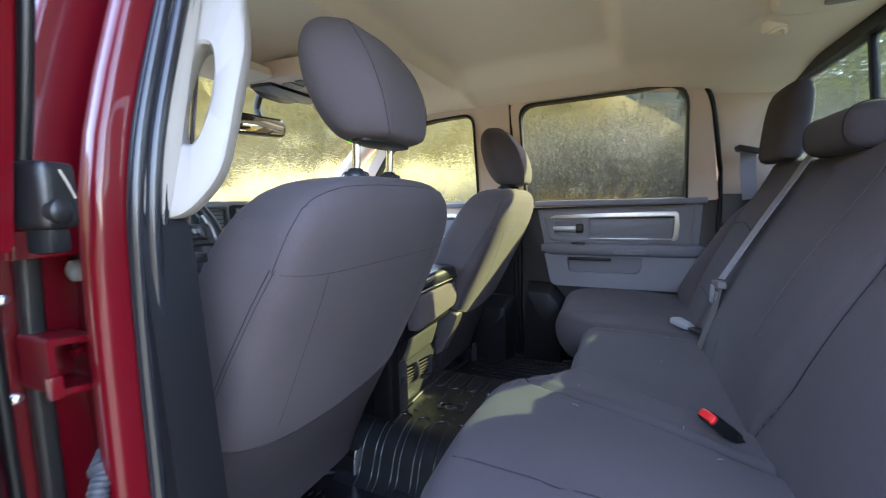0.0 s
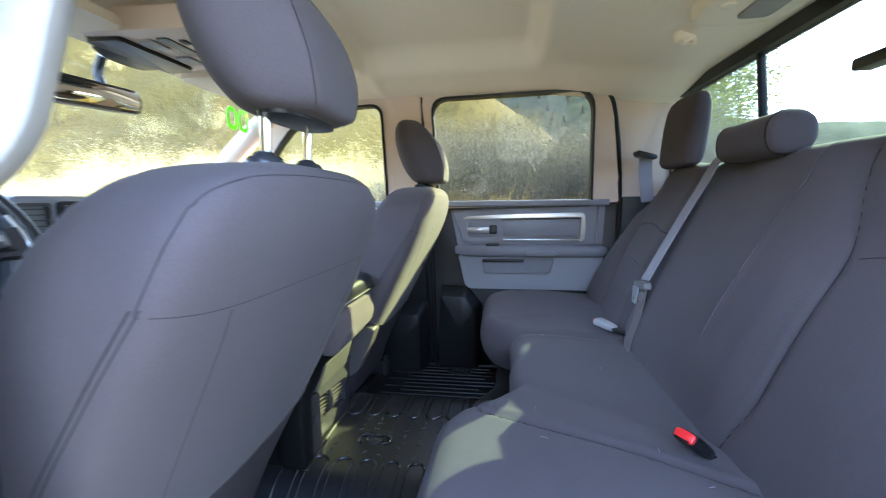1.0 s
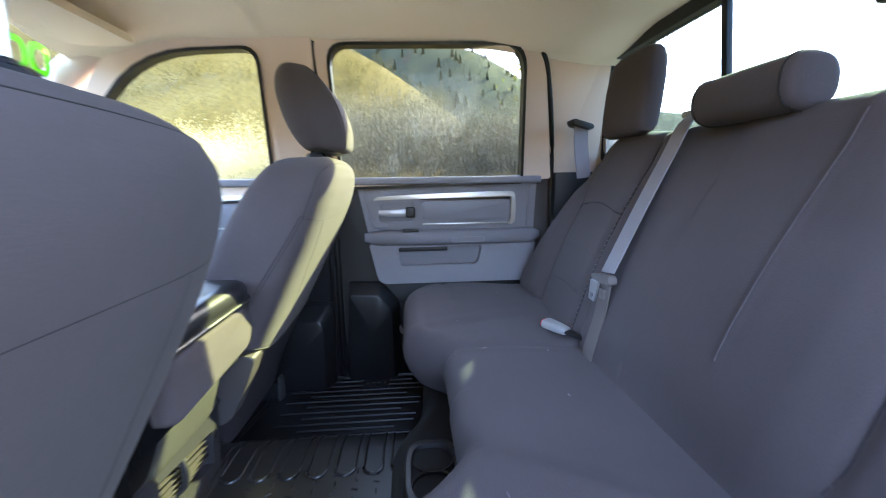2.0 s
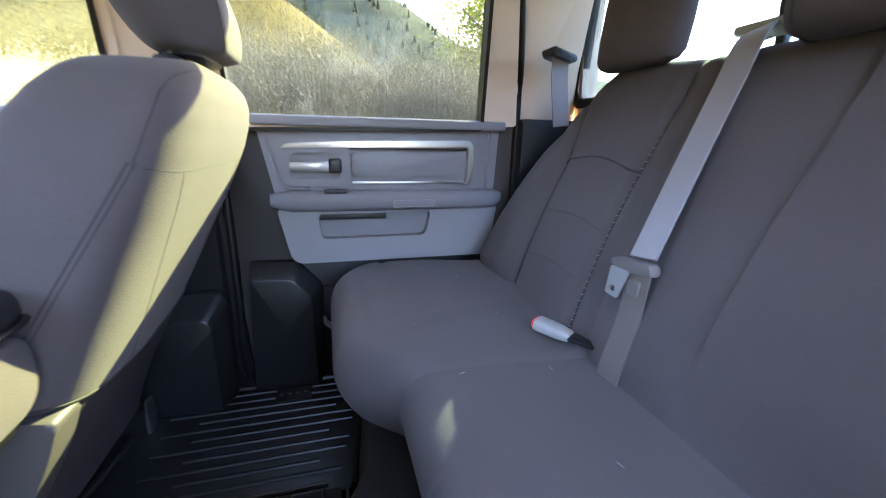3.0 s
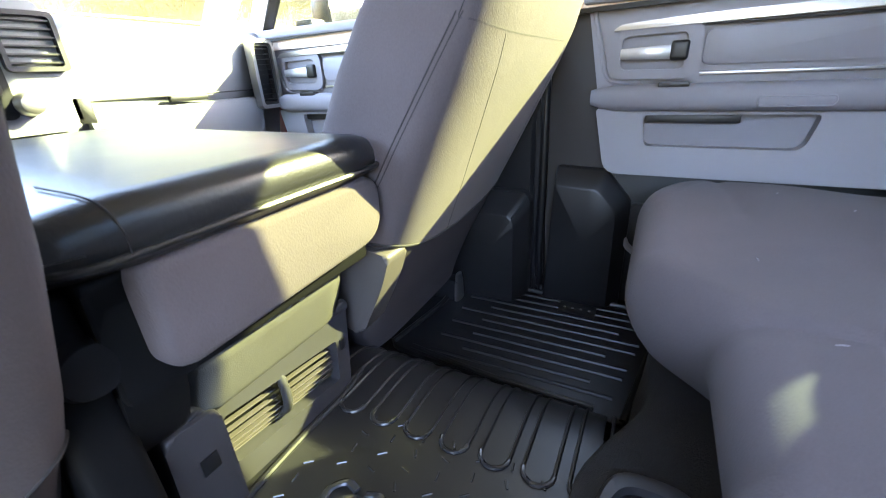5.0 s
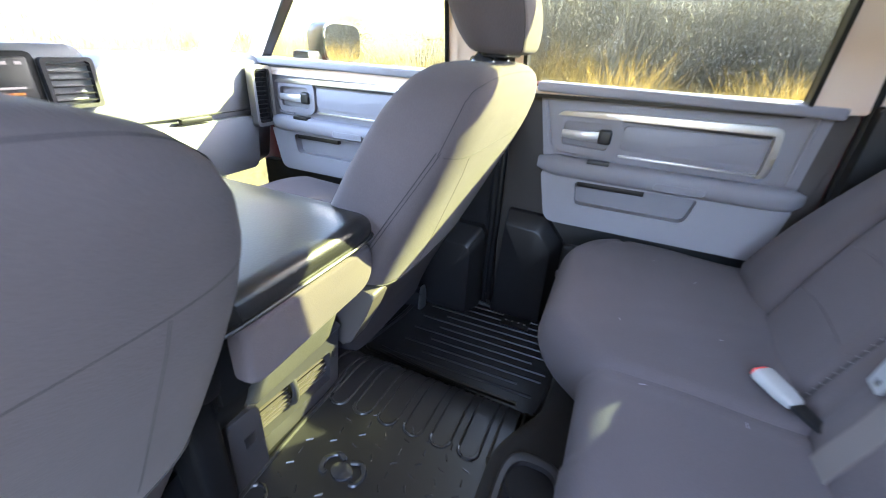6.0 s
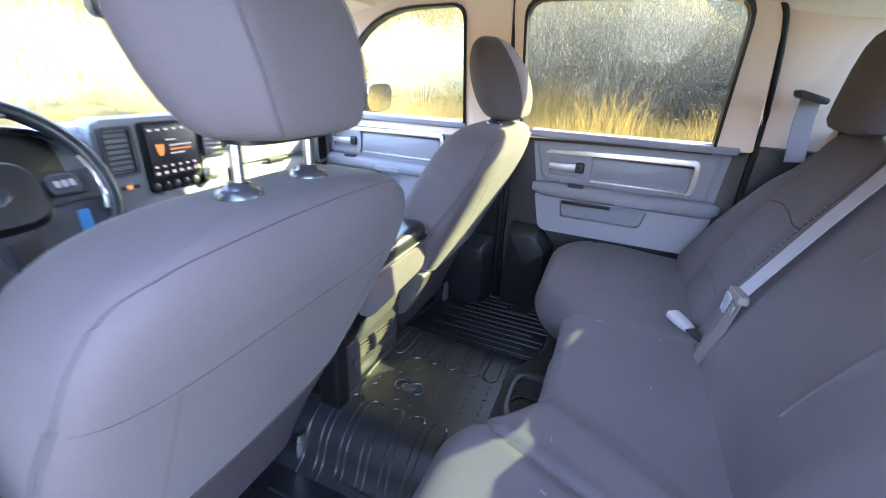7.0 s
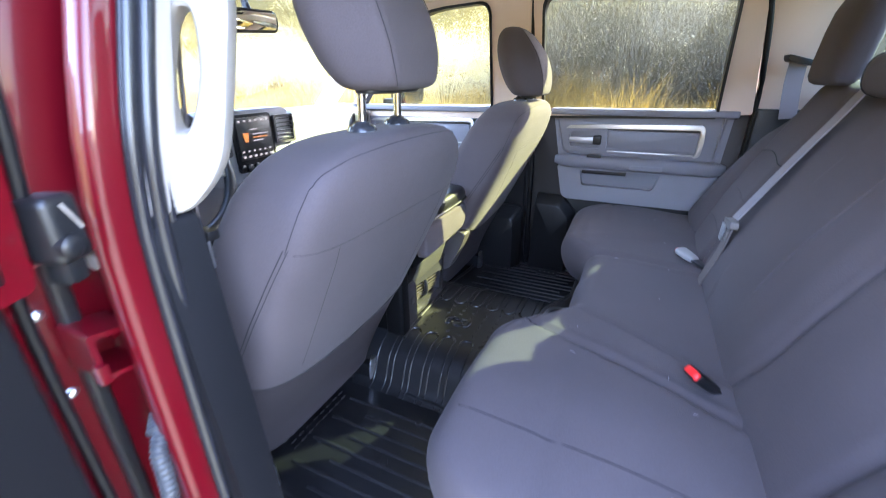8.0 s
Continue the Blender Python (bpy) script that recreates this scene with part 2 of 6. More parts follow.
def post(x0, x1, y0, y1, z0, z1, r=0.012, belt=0.71, lean=0.24, way=1):
    """An upright post of rounded section that leans in above the beltline."""
    zs = [z0 + (z1 - z0) * k / 22 for k in range(23)]
    pts = rpoly([(x0, y0, r), (x1, y0, r), (x1, y1, r), (x0, y1, r)], 4)
    return loft([[(x - way * lean * soft_step(z - belt), y, z) for x, y in pts] for z in zs])


def lerp(table, v):
    """Smooth value from a table of (key, values...)."""
    if v <= table[0][0]:
        return table[0][1:]
    for a, b in zip(table, table[1:]):
        if v <= b[0]:
            t = (v - a[0]) / (b[0] - a[0])
            return tuple(p + (q - p) * t for p, q in zip(a[1:], b[1:]))
    return table[-1][1:]


def ease(a, b, v):
    t = min(1, max(0, (v - a) / (b - a)))
    return t * t * (3 - 2 * t)



# ---- cab shell ----
TUMBLE = 0.24


def side_x(z):
    """How far the cab's side leans in above the beltline."""
    return -TUMBLE * max(0.0, z - 0.71)


def lean_r(y, z):
    return side_x(z)


def lean_l(y, z):
    return -side_x(z)


floor = thing("floor", "black carpeted cab floor with centre hump", "floor", kind="structure")
part("floor_pan", box(-0.86, 0.86, -0.62, 1.75, -0.09, -0.012, 0.0), CARPET, floor)
part("hump", prism(rpoly([(-0.27, -0.011, 0.01), (-0.17, 0.104, 0.05), (0.17, 0.104, 0.05), (0.31, -0.011, 0.01)]), "y", 0.0, 1.5, 0.0), CARPET, floor)

# headliner: two shells that meet in a crease over the front seats, with a rear recess
bm = bmesh.new()
NX, NY = 108, 140
grid = []
for j in range(NY + 1):
    y = -0.56 + 1.675 * j / NY
    row = []
    for i in range(NX + 1):
        x = -0.685 + 1.37 * i / NX
        panel = ease(0.50, 0.37, abs(x)) * ease(-0.01, 0.045, y) * ease(0.60, 0.565, y)
        z = 1.146 + 0.058 * panel - 0.030 * ease(0.42, 0.66, abs(x)) - 0.012 * ease(0.65, 0.685, abs(x))
        z -= 0.050 * ease(0.0, -0.50, y)
        z -= 0.010 * math.exp(-((y - 0.565) / 0.02) ** 2) * ease(0.70, 0.55, abs(x))
        z += 0.012 * ease(0.58, 0.66, y) * ease(0.60, 0.45, abs(x)) - 0.055 * ease(0.75, 1.15, y)
        z += 0.016 * math.exp(-((x - 0.175) / 0.035) ** 2 - ((y + 0.305) / 0.022) ** 2)
        row.append(bm.verts.new((x, y, z)))
    grid.append(row)
for j in range(NY):
    for i in range(NX):
        bm.faces.new((grid[j][i], grid[j][i + 1], grid[j + 1][i + 1], grid[j + 1][i]))
ceiling = part("ceiling", bm, LINER)
tagged(ceiling, "beige felt headliner with moulded recesses", "ceiling", kind="structure")
roof = part("roof", box(-0.80, 0.80, -0.62, 1.02, 1.22, 1.25, 0.012), RED)
tagged(roof, "red painted steel cab roof", "roof", kind="structure")

# rear wall with the sliding window
RW_OUT = [(-0.82, -0.05, 0.01), (0.82, -0.05, 0.01), (0.74, 1.22, 0.04), (-0.74, 1.22, 0.04)]
RW_IN = [(-0.795, 0.76, 0.04), (0.795, 0.76, 0.04), (0.725, 1.105, 0.04), (-0.725, 1.105, 0.04)]


def rear_lean(x, z):
    return 0.10 * (z - 0.75)


wall = part("wall_rear", frame_ring(rpoly(RW_OUT), rpoly(RW_IN), "y", -0.60, -0.54, rear_lean), BEIGE)
tagged(wall, "beige trimmed rear cab wall", "wall", kind="structure")
rear_window = thing("window_1", "rear window with black frame and centre slider", "window", kind="structure")
part("window_frame", frame_ring(rpoly([(-0.797, 0.755, 0.04), (0.797, 0.755, 0.04), (0.727, 1.11, 0.04), (-0.727, 1.11, 0.04)]),
                                rpoly([(-0.783, 0.78, 0.04), (0.783, 0.78, 0.04), (0.712, 1.065, 0.03), (-0.712, 1.065, 0.03)]), "y", -0.57, -0.535, rear_lean), RUBBER, rear_window)
for sx in (-1, 1):
    part("slider_bar", prism([(sx * 0.216, 0.76), (sx * 0.232, 0.76), (sx * 0.232, 1.105), (sx * 0.216, 1.105)], "y", -0.562, -0.546, 0.003, shift=rear_lean), RUBBER, rear_window)
part("pane", prism(rpoly([(-0.79, 0.76, 0.04), (0.79, 0.76, 0.04), (0.72, 1.10, 0.04), (-0.72, 1.10, 0.04)]), "y", -0.557, -0.552, 0.0, shift=rear_lean), GLASS_R, rear_window)
part("latch", box(-0.19, -0.085, -0.535, -0.50, 0.93, 0.952, 0.006), BLACK, rear_window)

# ---- passenger side: pillars ----


def side_panel(name, pts, x0, x1, mat, sign=1, r=0.006, parent=None):
    if sign < 0:
        return part(name, prism(pts, "x", -x0, -x1, r, shift=lean_l), mat, parent)
    return part(name, prism(pts, "x", x0, x1, r, shift=lean_r), mat, parent)


for sign, tag in ((1, "right"), (-1, "left")):
    # Left trim's colour is darkened to hold down the strong open-door light.
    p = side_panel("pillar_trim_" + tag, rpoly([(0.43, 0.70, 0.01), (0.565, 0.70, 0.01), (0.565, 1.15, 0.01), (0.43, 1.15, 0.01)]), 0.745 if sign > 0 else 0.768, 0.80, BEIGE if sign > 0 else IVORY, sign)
    tagged(p, "pillar trim between the doors, beige right, darkened ivory left", "pillar", kind="structure")
    p = side_panel("pillar_base_" + tag, rpoly([(0.385, -0.01, 0.01), (0.62, -0.01, 0.01), (0.60, 0.30, 0.03), (0.565, 0.70, 0.01), (0.43, 0.70, 0.01)]), 0.745, 0.80, CHAR, sign)
    tagged(p, "dark grey lower pillar trim", "pillar", kind="structure")
    p = side_panel("corner_trim_" + tag, rpoly([(-0.347, 0.72, 0.01), (-0.27, 1.15, 0.01), (-0.505, 1.15, 0.01), (-0.505, 0.72, 0.01)]), 0.768, 0.80, BEIGE, sign)
    tagged(p, "beige rear corner pillar trim", "pillar", kind="structure")
    p = side_panel("corner_edge_" + tag, rpoly([(-0.506, 0.72, 0.004), (-0.506, 1.15, 0.004), (-0.562, 1.15, 0.004), (-0.562, 0.72, 0.004)]), 0.801, 0.815, BEIGE, sign, 0.002)
    tagged(p, "beige trim edge beside the rear window", "pillar", kind="structure")
    p = side_panel("corner_base_" + tag, rpoly([(-0.345, -0.02, 0.01), (-0.345, 0.72, 0.01), (-0.60, 0.72, 0.01), (-0.60, -0.02, 0.01)]), 0.735, 0.80, BLACK, sign)
    tagged(p, "black lower rear corner trim", "pillar", kind="structure")
    # roof rail above the doors and outer skin
    p = part("roof_rail_" + tag, box(sign * 0.655, sign * 0.78, -0.60, 1.0, 1.13, 1.225, 0.012), BEIGE)
    tagged(p, "beige roof rail trim over the doors", "rail", kind="structure")
    p = part("roof_side_" + tag, box(sign * 0.705, sign * 0.79, -0.62, 1.0, 1.128, 1.25, 0.012, 3), RED)
    tagged(p, "red painted roof side", "roof", kind="structure")
    p = part("sill_" + tag, box(sign * 0.72, sign * 0.90, -0.45, 1.7, -0.10, -0.006, 0.01), BLACK)
    tagged(p, "black door sill", "sill", kind="structure")
    p = part("body_side_" + tag, box(sign * 0.80, sign * 0.93, -0.62, -0.35, -0.10, 0.72, 0.02), RED)
    tagged(p, "red painted body side", "body", kind="structure")
    p = part("body_corner_" + tag, prism([(-0.51, 0.72), (-0.352, 0.72), (-0.352, 1.2), (-0.51, 1.2)], "x", sign * 0.802, sign * 0.90, 0.01, shift=lean_r if sign > 0 else lean_l), RED)
    tagged(p, "red painted body corner", "body", kind="structure")

# ---- doors ----
DOOR_OUT = [(0.415, 0.695, 0.01), (0.425, 1.135, 0.05), (-0.275, 1.14, 0.06), (-0.34, 0.70, 0.01)]
DOOR_IN = [(0.375, 0.677, 0.015), (0.385, 1.100, 0.06), (-0.215, 1.108, 0.075), (-0.235, 0.690, 0.015)]


def grow(corners, d):
    c = Vector((sum(p[0] for p in corners) / 4, sum(p[1] for p in corners) / 4))
    return [(p[0] + d * math.copysign(1, p[0] - c.x), p[1] + d * math.copysign(1, p[1] - c.y), p[2]) for p in corners]


def window_unit(door, outer, inner, tint):
    part("window_frame", frame_ring(rpoly(outer), rpoly(inner), "x", 0.755, 0.782, lean_r), BEIGE, door, "beige window surround")
    part("seal", frame_ring(rpoly(grow(inner, 0.006)), rpoly(grow(inner, -0.003)), "x", 0.746, 0.786, lean_r), RUBBER, door, "black rubber window seal")
    part("pane", prism(rpoly(grow(inner, 0.004)), "x", 0.775, 0.779, 0.0, shift=lean_r), tint, door, "tinted window glass")


def door_trim(door, y_front, y_rear, zoff=0.0):
    """The inner panel of a door between two y, with armrest, bright trim, handle and pocket."""
    yf, yr = y_front, y_rear
    part("panel", prism(rpoly([(yf, 0.345, 0.03), (yf + 0.07, 0.705, 0.02), (yr - 0.02, 0.715, 0.02), (yr, 0.34, 0.03)]), "x", 0.765, 0.81, 0.01, 3), PANEL, door, "grey moulded upper door panel")
    part("sill_strip", box(0.7435, 0.80, yr - 0.03, yf + 0.075, 0.686, 0.711, 0.007, 3), PANEL, door)
    # recessed inlay panel and the bright frame round it
    part("inlay", prism(rpoly([(yf - 0.155, 0.565, 0.012), (yf - 0.155, 0.625, 0.012), (yr + 0.085, 0.632, 0.012), (yr + 0.085, 0.562, 0.012)]), "x", 0.757, 0.775, 0.003), PANEL, door, "grey inlay panel")
    part("bright_trim", prism(rpoly([(yf + 0.013, 0.634, 0.005), (yf - 0.002, 0.645, 0.008), (yf - 0.13, 0.652, 0.006), (yr + 0.062, 0.660, 0.02), (yr + 0.058, 0.60, 0.01), (yr + 0.062, 0.546, 0.016),
                                 (yr + 0.086, 0.542, 0.01), (yr + 0.076, 0.56, 0.01), (yr + 0.074, 0.642, 0.01), (yf - 0.13, 0.637, 0.006)]), "x", 0.748, 0.775, 0.003), SILVER, door, "satin silver trim strip")
    part("bright_line", box(0.754, 0.775, yr + 0.08, yf - 0.155, 0.546, 0.551, 0.002), SILVER, door, "thin bright trim line")
    part("trim_line", box(0.752, 0.775, yr + 0.078, yf - 0.150, 0.6335, 0.6365, 0.001), BLACK, door)
    part("edge_bead", tube([(0.764, yf + 0.058, 0.690), (0.764, yf + 0.032, 0.60), (0.764, yf + 0.020, 0.555), (0.764, yf + 0.0, 0.537), (0.764, yf - 0.05, 0.533)], 0.005, 8), PANEL, door)
    part("edge_bead", tube([(0.764, yr + 0.006, 0.700), (0.764, yr + 0.012, 0.60), (0.764, yr + 0.014, 0.535)], 0.005, 8), PANEL, door)
    # handle bezel with lever
    part("handle_bezel", frame_ring(rpoly([(yf + 0.0, 0.542, 0.015), (yf + 0.0, 0.642, 0.015), (yf - 0.15, 0.645, 0.03), (yf - 0.15, 0.54, 0.03)]),
                                    rpoly([(yf - 0.008, 0.560, 0.012), (yf - 0.008, 0.622, 0.012), (yf - 0.125, 0.625, 0.012), (yf - 0.125, 0.558, 0.012)]), "x", 0.752, 0.775), PANEL, door)
    part("handle_cup", box(0.764, 0.771, yf - 0.128, yf - 0.004, 0.555, 0.627, 0.004), PANEL, door)
    part("handle", loft([[(0.752 - 0.008 * math.sin(k / 6 * math.pi) + 0.004 * math.cos(a), yf - 0.006 - 0.094 * k / 6, 0.590 + 0.0135 * math.sin(a) * (0.75 + 0.25 * k / 6)) for a in [q * math.tau / 10 for q in range(10)]] for k in range(7)]), PALE, door, "satin metal inner door handle")
    part("handle_end", box(0.742, 0.768, yf - 0.130, yf - 0.098, 0.574, 0.610, 0.007, 3), BLACK, door)
    # armrest, a rounded shelf
    rows = []
    for k in range(25):
        y = yf + 0.045 + (yr - 0.030 - yf - 0.045) * k / 24
        e = math.sqrt(min(1.0, (k + 0.15) / 2.2)) * ease(1.02, 0.94, k / 24)
        d = 0.066 * (0.25 + 0.75 * e) * (0.85 + 0.15 * math.sin(k / 24 * math.pi))
        rows.append([(0.772 - d * 0.5 + d * 0.5 * math.copysign(abs(math.cos(a)) ** 0.7, math.cos(a)), y, 0.506 + 0.026 * (0.45 + 0.55 * e) * math.copysign(abs(math.sin(a)) ** 0.7, math.sin(a))) for a in [q * math.tau / 16 for q in range(16)]])
    part("armrest", loft(rows), ARMGREY, door, "grey padded armrest")
    rim = rpoly([(yf - 0.252, 0.491, 0.007), (yf - 0.252, 0.508, 0.007), (yf - 0.362, 0.509, 0.007), (yf - 0.362, 0.492, 0.007)])
    part("pull_recess", prism(rim, "x", 0.7025, 0.709, 0.002), ARMGREY, door)
    part("recess_rim", tube([(0.7030, y, z) for y, z in rim + rim[:1]], 0.0014, 6, 1), GREY, door)
    part("switch", box(0.715, 0.74, yf - 0.14, yf - 0.085, 0.526, 0.536, 0.003), BLACK, door, "black window switch")
    # lower bin with a pocket
    bin_out = [(yf - 0.0, 0.345, 0.03), (yf + 0.03, 0.485, 0.01), (yr - 0.01, 0.485, 0.01), (yr + 0.01, 0.345, 0.03)]
    bin_in = [(yf - 0.075, 0.408, 0.012), (yf - 0.065, 0.472, 0.012), (yf - 0.36, 0.474, 0.012), (yf - 0.345, 0.408, 0.02)]
    part("bin", frame_ring(rpoly(bin_out), rpoly(bin_in), "x", 0.735, 0.775), GREY, door, "grey lower door bin")
    part("bin_back", box(0.762, 0.768, yf - 0.36, yf - 0.06, 0.40, 0.48, 0.0), ARMGREY, door)
    part("bin_lip", box(0.745, 0.765, yf - 0.24, yf - 0.07, 0.456, 0.472, 0.003), BLACK, door)


door_1 = thing("door_1", "closed rear door with grey panel, silver trim and tinted window", "door", kind="structure")
window_unit(door_1, DOOR_OUT, DOOR_IN, GLASS_T)
door_trim(door_1, 0.265, -0.275)
part("inner_seal", tube([(0.748, 0.428, 0.0), (0.752, 0.430, 0.35), (0.757, 0.434, 0.69)], 0.010, 8), RUBBER, door_1)
part("lower_panel", box(0.775, 0.81, -0.345, 0.38, 0.0, 0.35, 0.006), BLACK, door_1, "black lower door panel")
part("front_panel", prism(rpoly([(0.405, 0.0, 0.01), (0.415, 0.695, 0.01), (0.30, 0.695, 0.01), (0.24, 0.33, 0.01), (0.20, 0.0, 0.01)]), "x", 0.772, 0.815, 0.004), TAUPE, door_1, "dark grey front part of the door panel")
part("rear_panel", prism(rpoly([(-0.27, 0.0, 0.01), (-0.27, 0.70, 0.01), (-0.336, 0.70, 0.01), (-0.336, 0.0, 0.01)]), "x", 0.770, 0.815, 0.004), HINGE, door_1)
part("edge_seal", tube([(0.742, 0.22, 0.008), (0.742, 0.36, 0.010), (0.746, 0.402, 0.05), (0.75, 0.405, 0.35), (0.755, 0.415, 0.70), (0.695, 0.428, 0.98), (0.672, 0.43, 1.12)], 0.011, 10), RUBBER, door_1, "black rubber door seal")
part("rear_seal", tube([(0.764, -0.343, 0.0), (0.764, -0.345, 0.70), (0.728, -0.330, 0.85), (0.690, -0.304, 1.0), (0.668, -0.275, 1.085), (0.655, -0.22, 1.122), (0.652, 0.0, 1.132), (0.652, 0.20, 1.132), (0.655, 0.41, 1.125)], 0.0085, 10), RUBBER, door_1)
part("map_pocket", prism(rpoly([(0.17, 0.15, 0.03), (0.205, 0.27, 0.02), (-0.27, 0.275, 0.02), (-0.26, 0.21, 0.02), (-0.16, 0.14, 0.03)]), "x", 0.757, 0.79, 0.006), DKGREY, door_1, "dark grey map pocket")
part("pocket_lip", tube([(0.755, 0.215, 0.25), (0.752, 0.18, 0.155), (0.752, 0.0, 0.135), (0.752, -0.15, 0.135), (0.755, -0.27, 0.21)], 0.008, 8), GREY, door_1)
part("door_edge", post(0.776, 0.90, -0.344, -0.338, 0.0, 1.12, 0.001), RED, door_1, "red painted door edge")
part("door_skin", prism(rpoly([(0.42, -0.05, 0.02), (0.42, 0.70, 0.02), (-0.33, 0.70, 0.02), (-0.33, -0.05, 0.02)]), "x", 0.82, 0.91, 0.01), RED, door_1, "red outer door skin")

# kick cover in front of the rear door opening


def chamfered(outer, inner, x0, x1, x2):
    """A cover with sloping edges between a wide outline and a smaller one in front of it."""
    o, i = rpoly(outer, 4), rpoly(inner, 4)
    mid = [(p[0] * 0.06 + q[0] * 0.94, p[1] * 0.06 + q[1] * 0.94) for p, q in zip(o, i)]
    soft = [(p[0] * 0.94 + q[0] * 0.06, p[1] * 0.94 + q[1] * 0.06) for p, q in zip(o, i)]
    return loft([[(x, y, z) for y, z in ring] for x, ring in ((x0, o), (x1, o), (x1 - 0.003, soft), (x2 + 0.003, mid), (x2, [(a * 0.98 + b * 0.02, c * 0.98 + d * 0.02) for (a, c), (b, d) in zip(i, [i[0]] * len(i))]))])


cover = part("sill_cover", chamfered([(0.195, 0.0, 0.006), (0.197, 0.275, 0.012), (0.258, 0.348, 0.012), (0.372, 0.352, 0.006), (0.385, 0.0, 0.006)],
                                     [(0.222, 0.0, 0.006), (0.226, 0.258, 0.016), (0.270, 0.308, 0.016), (0.369, 0.314, 0.006), (0.383, 0.0, 0.006)], 0.776, 0.752, 0.718), KICK)
tagged(cover, "black plastic kick cover beside the door", "trim", kind="structure")
cover2 = part("pillar_cover", chamfered([(0.424, 0.0, 0.006), (0.424, 0.262, 0.010), (0.438, 0.288, 0.010), (0.60, 0.288, 0.01), (0.67, 0.0, 0.01)],
                                        [(0.450, 0.0, 0.006), (0.452, 0.222, 0.014), (0.466, 0.242, 0.012), (0.60, 0.242, 0.01), (0.66, 0.0, 0.01)], 0.76, 0.715, 0.660), KICK)
tagged(cover2, "dark grey seat belt anchor cover", "trim", kind="structure")

FRONT_OUT = [(0.565, 0.66, 0.01), (0.555, 1.13, 0.04), (0.98, 1.12, 0.10), (1.38, 0.655, 0.03)]
FRONT_IN = [(0.60, 0.70, 0.02), (0.59, 1.09, 0.05), (0.93, 1.075, 0.16), (1.29, 0.685, 0.04)]
door_2 = thing("door_2", "closed front door with grey panel and silver trim", "door", kind="structure")
window_unit(door_2, FRONT_OUT, FRONT_IN, GLASS_C)
door_trim(door_2, 1.22, 0.62)
part("lower_panel", box(0.775, 0.81, 0.57, 1.35, 0.0, 0.35, 0.006), BLACK, door_2)
part("door_skin", box(0.82, 0.91, 0.56, 1.40, -0.05, 0.70, 0.01), RED, door_2, "red outer door skin")

door_3 = thing("door_3", "closed driver's front door with window", "door", kind="structure")
for n_, bm_, m_ in (("window_frame", frame_ring(rpoly(FRONT_OUT), rpoly(FRONT_IN), "x", -0.755, -0.80, lean_l), BEIGE), ("outer_frame", frame_ring(rpoly(FRONT_OUT), rpoly(grow(FRONT_IN, -0.004)), "x", -0.803, -0.85, lean_l), RED), ("panel", box(-0.81, -0.765, 0.565, 1.38, 0.0, 0.70, 0.01), GREY), ("door_skin", box(-0.91, -0.82, 0.56, 1.40, -0.05, 0.70, 0.01), RED)):
    part(n_, bm_, m_, door_3)
part("pane", prism(rpoly(grow(FRONT_IN, 0.004)), "x", -0.775, -0.779, 0.0, shift=lean_l), GLASS_C, door_3)

# ---- front: windshield, dashboard ----
shield = part("windshield", loft([[(x, 1.70 - 0.06 * (x / 0.75) ** 2, 0.66), (x * 0.9, 1.08 - 0.05 * (x / 0.75) ** 2, 1.13), (x * 0.9, 1.084 - 0.05 * (x / 0.75) ** 2, 1.134), (x, 1.705 - 0.06 * (x / 0.75) ** 2, 0.664)] for x in [-0.75 + 0.1 * k for k in range(16)]]), GLASS_W)
tagged(shield, "sloping clear windshield glass", "windshield", kind="structure")
for sx in (-1, 1):
    a = part("pillar_front", tube([(sx * 0.79, 1.62, 0.62), (sx * 0.74, 1.30, 0.92), (sx * 0.69, 1.0, 1.13)], 0.045, 10), BEIGE)
    tagged(a, "beige windshield pillar trim", "pillar", kind="structure")
hd = part("header", box(-0.72, 0.72, 0.98, 1.12, 1.12, 1.22, 0.02), LINER)
tagged(hd, "beige header above the windshield", "trim", kind="structure")
fw = part("wall_front", box(-0.86, 0.86, 1.68, 1.76, -0.1, 0.64, 0.01), BLACK)
tagged(fw, "black firewall below the windshield", "wall", kind="structure")
# dashboard
dash = thing("dashboard", "grey dashboard with vents and touch screen", "dashboard")
prof = [(1.66, 0.66), (1.40, 0.715), (1.27, 0.715), (1.235, 0.69), (1.245, 0.60), (1.27, 0.50), (1.30, 0.36), (1.40, 0.30), (1.66, 0.30)]
rows = []
for k in range(31):
    x = -0.80 + 1.60 * k / 30
    e = 1 - 0.25 * (abs(x) / 0.8) ** 4
    rows.append([(x, y + 0.05 * (x / 0.8) ** 2, z * (0.97 + 0.03 * e)) for y, z in rpoly([(a, b, 0.015) for a, b in prof], 3)])
part("body", loft(rows), DASH, dash, "pale grey dashboard moulding")
part("glove_line", box(0.22, 0.68, 1.262, 1.272, 0.548, 0.552, 0.001), BLACK, dash)
part("lower_glove_box", prism(rpoly([(0.24, 0.36, 0.02), (0.66, 0.36, 0.02), (0.68, 0.53, 0.02), (0.22, 0.53, 0.02)]), "y", 1.255, 1.30, 0.008), DASH, dash)
part("glove_latch", box(0.40, 0.50, 1.245, 1.26, 0.535, 0.55, 0.004), BLACK, dash)
part("bezel", prism(rpoly([(-0.175, 0.50, 0.02), (0.20, 0.50, 0.02), (0.20, 0.735, 0.03), (-0.175, 0.735, 0.03)]), "y", 1.226, 1.30, 0.012), DASH, dash, "pale grey centre stack")
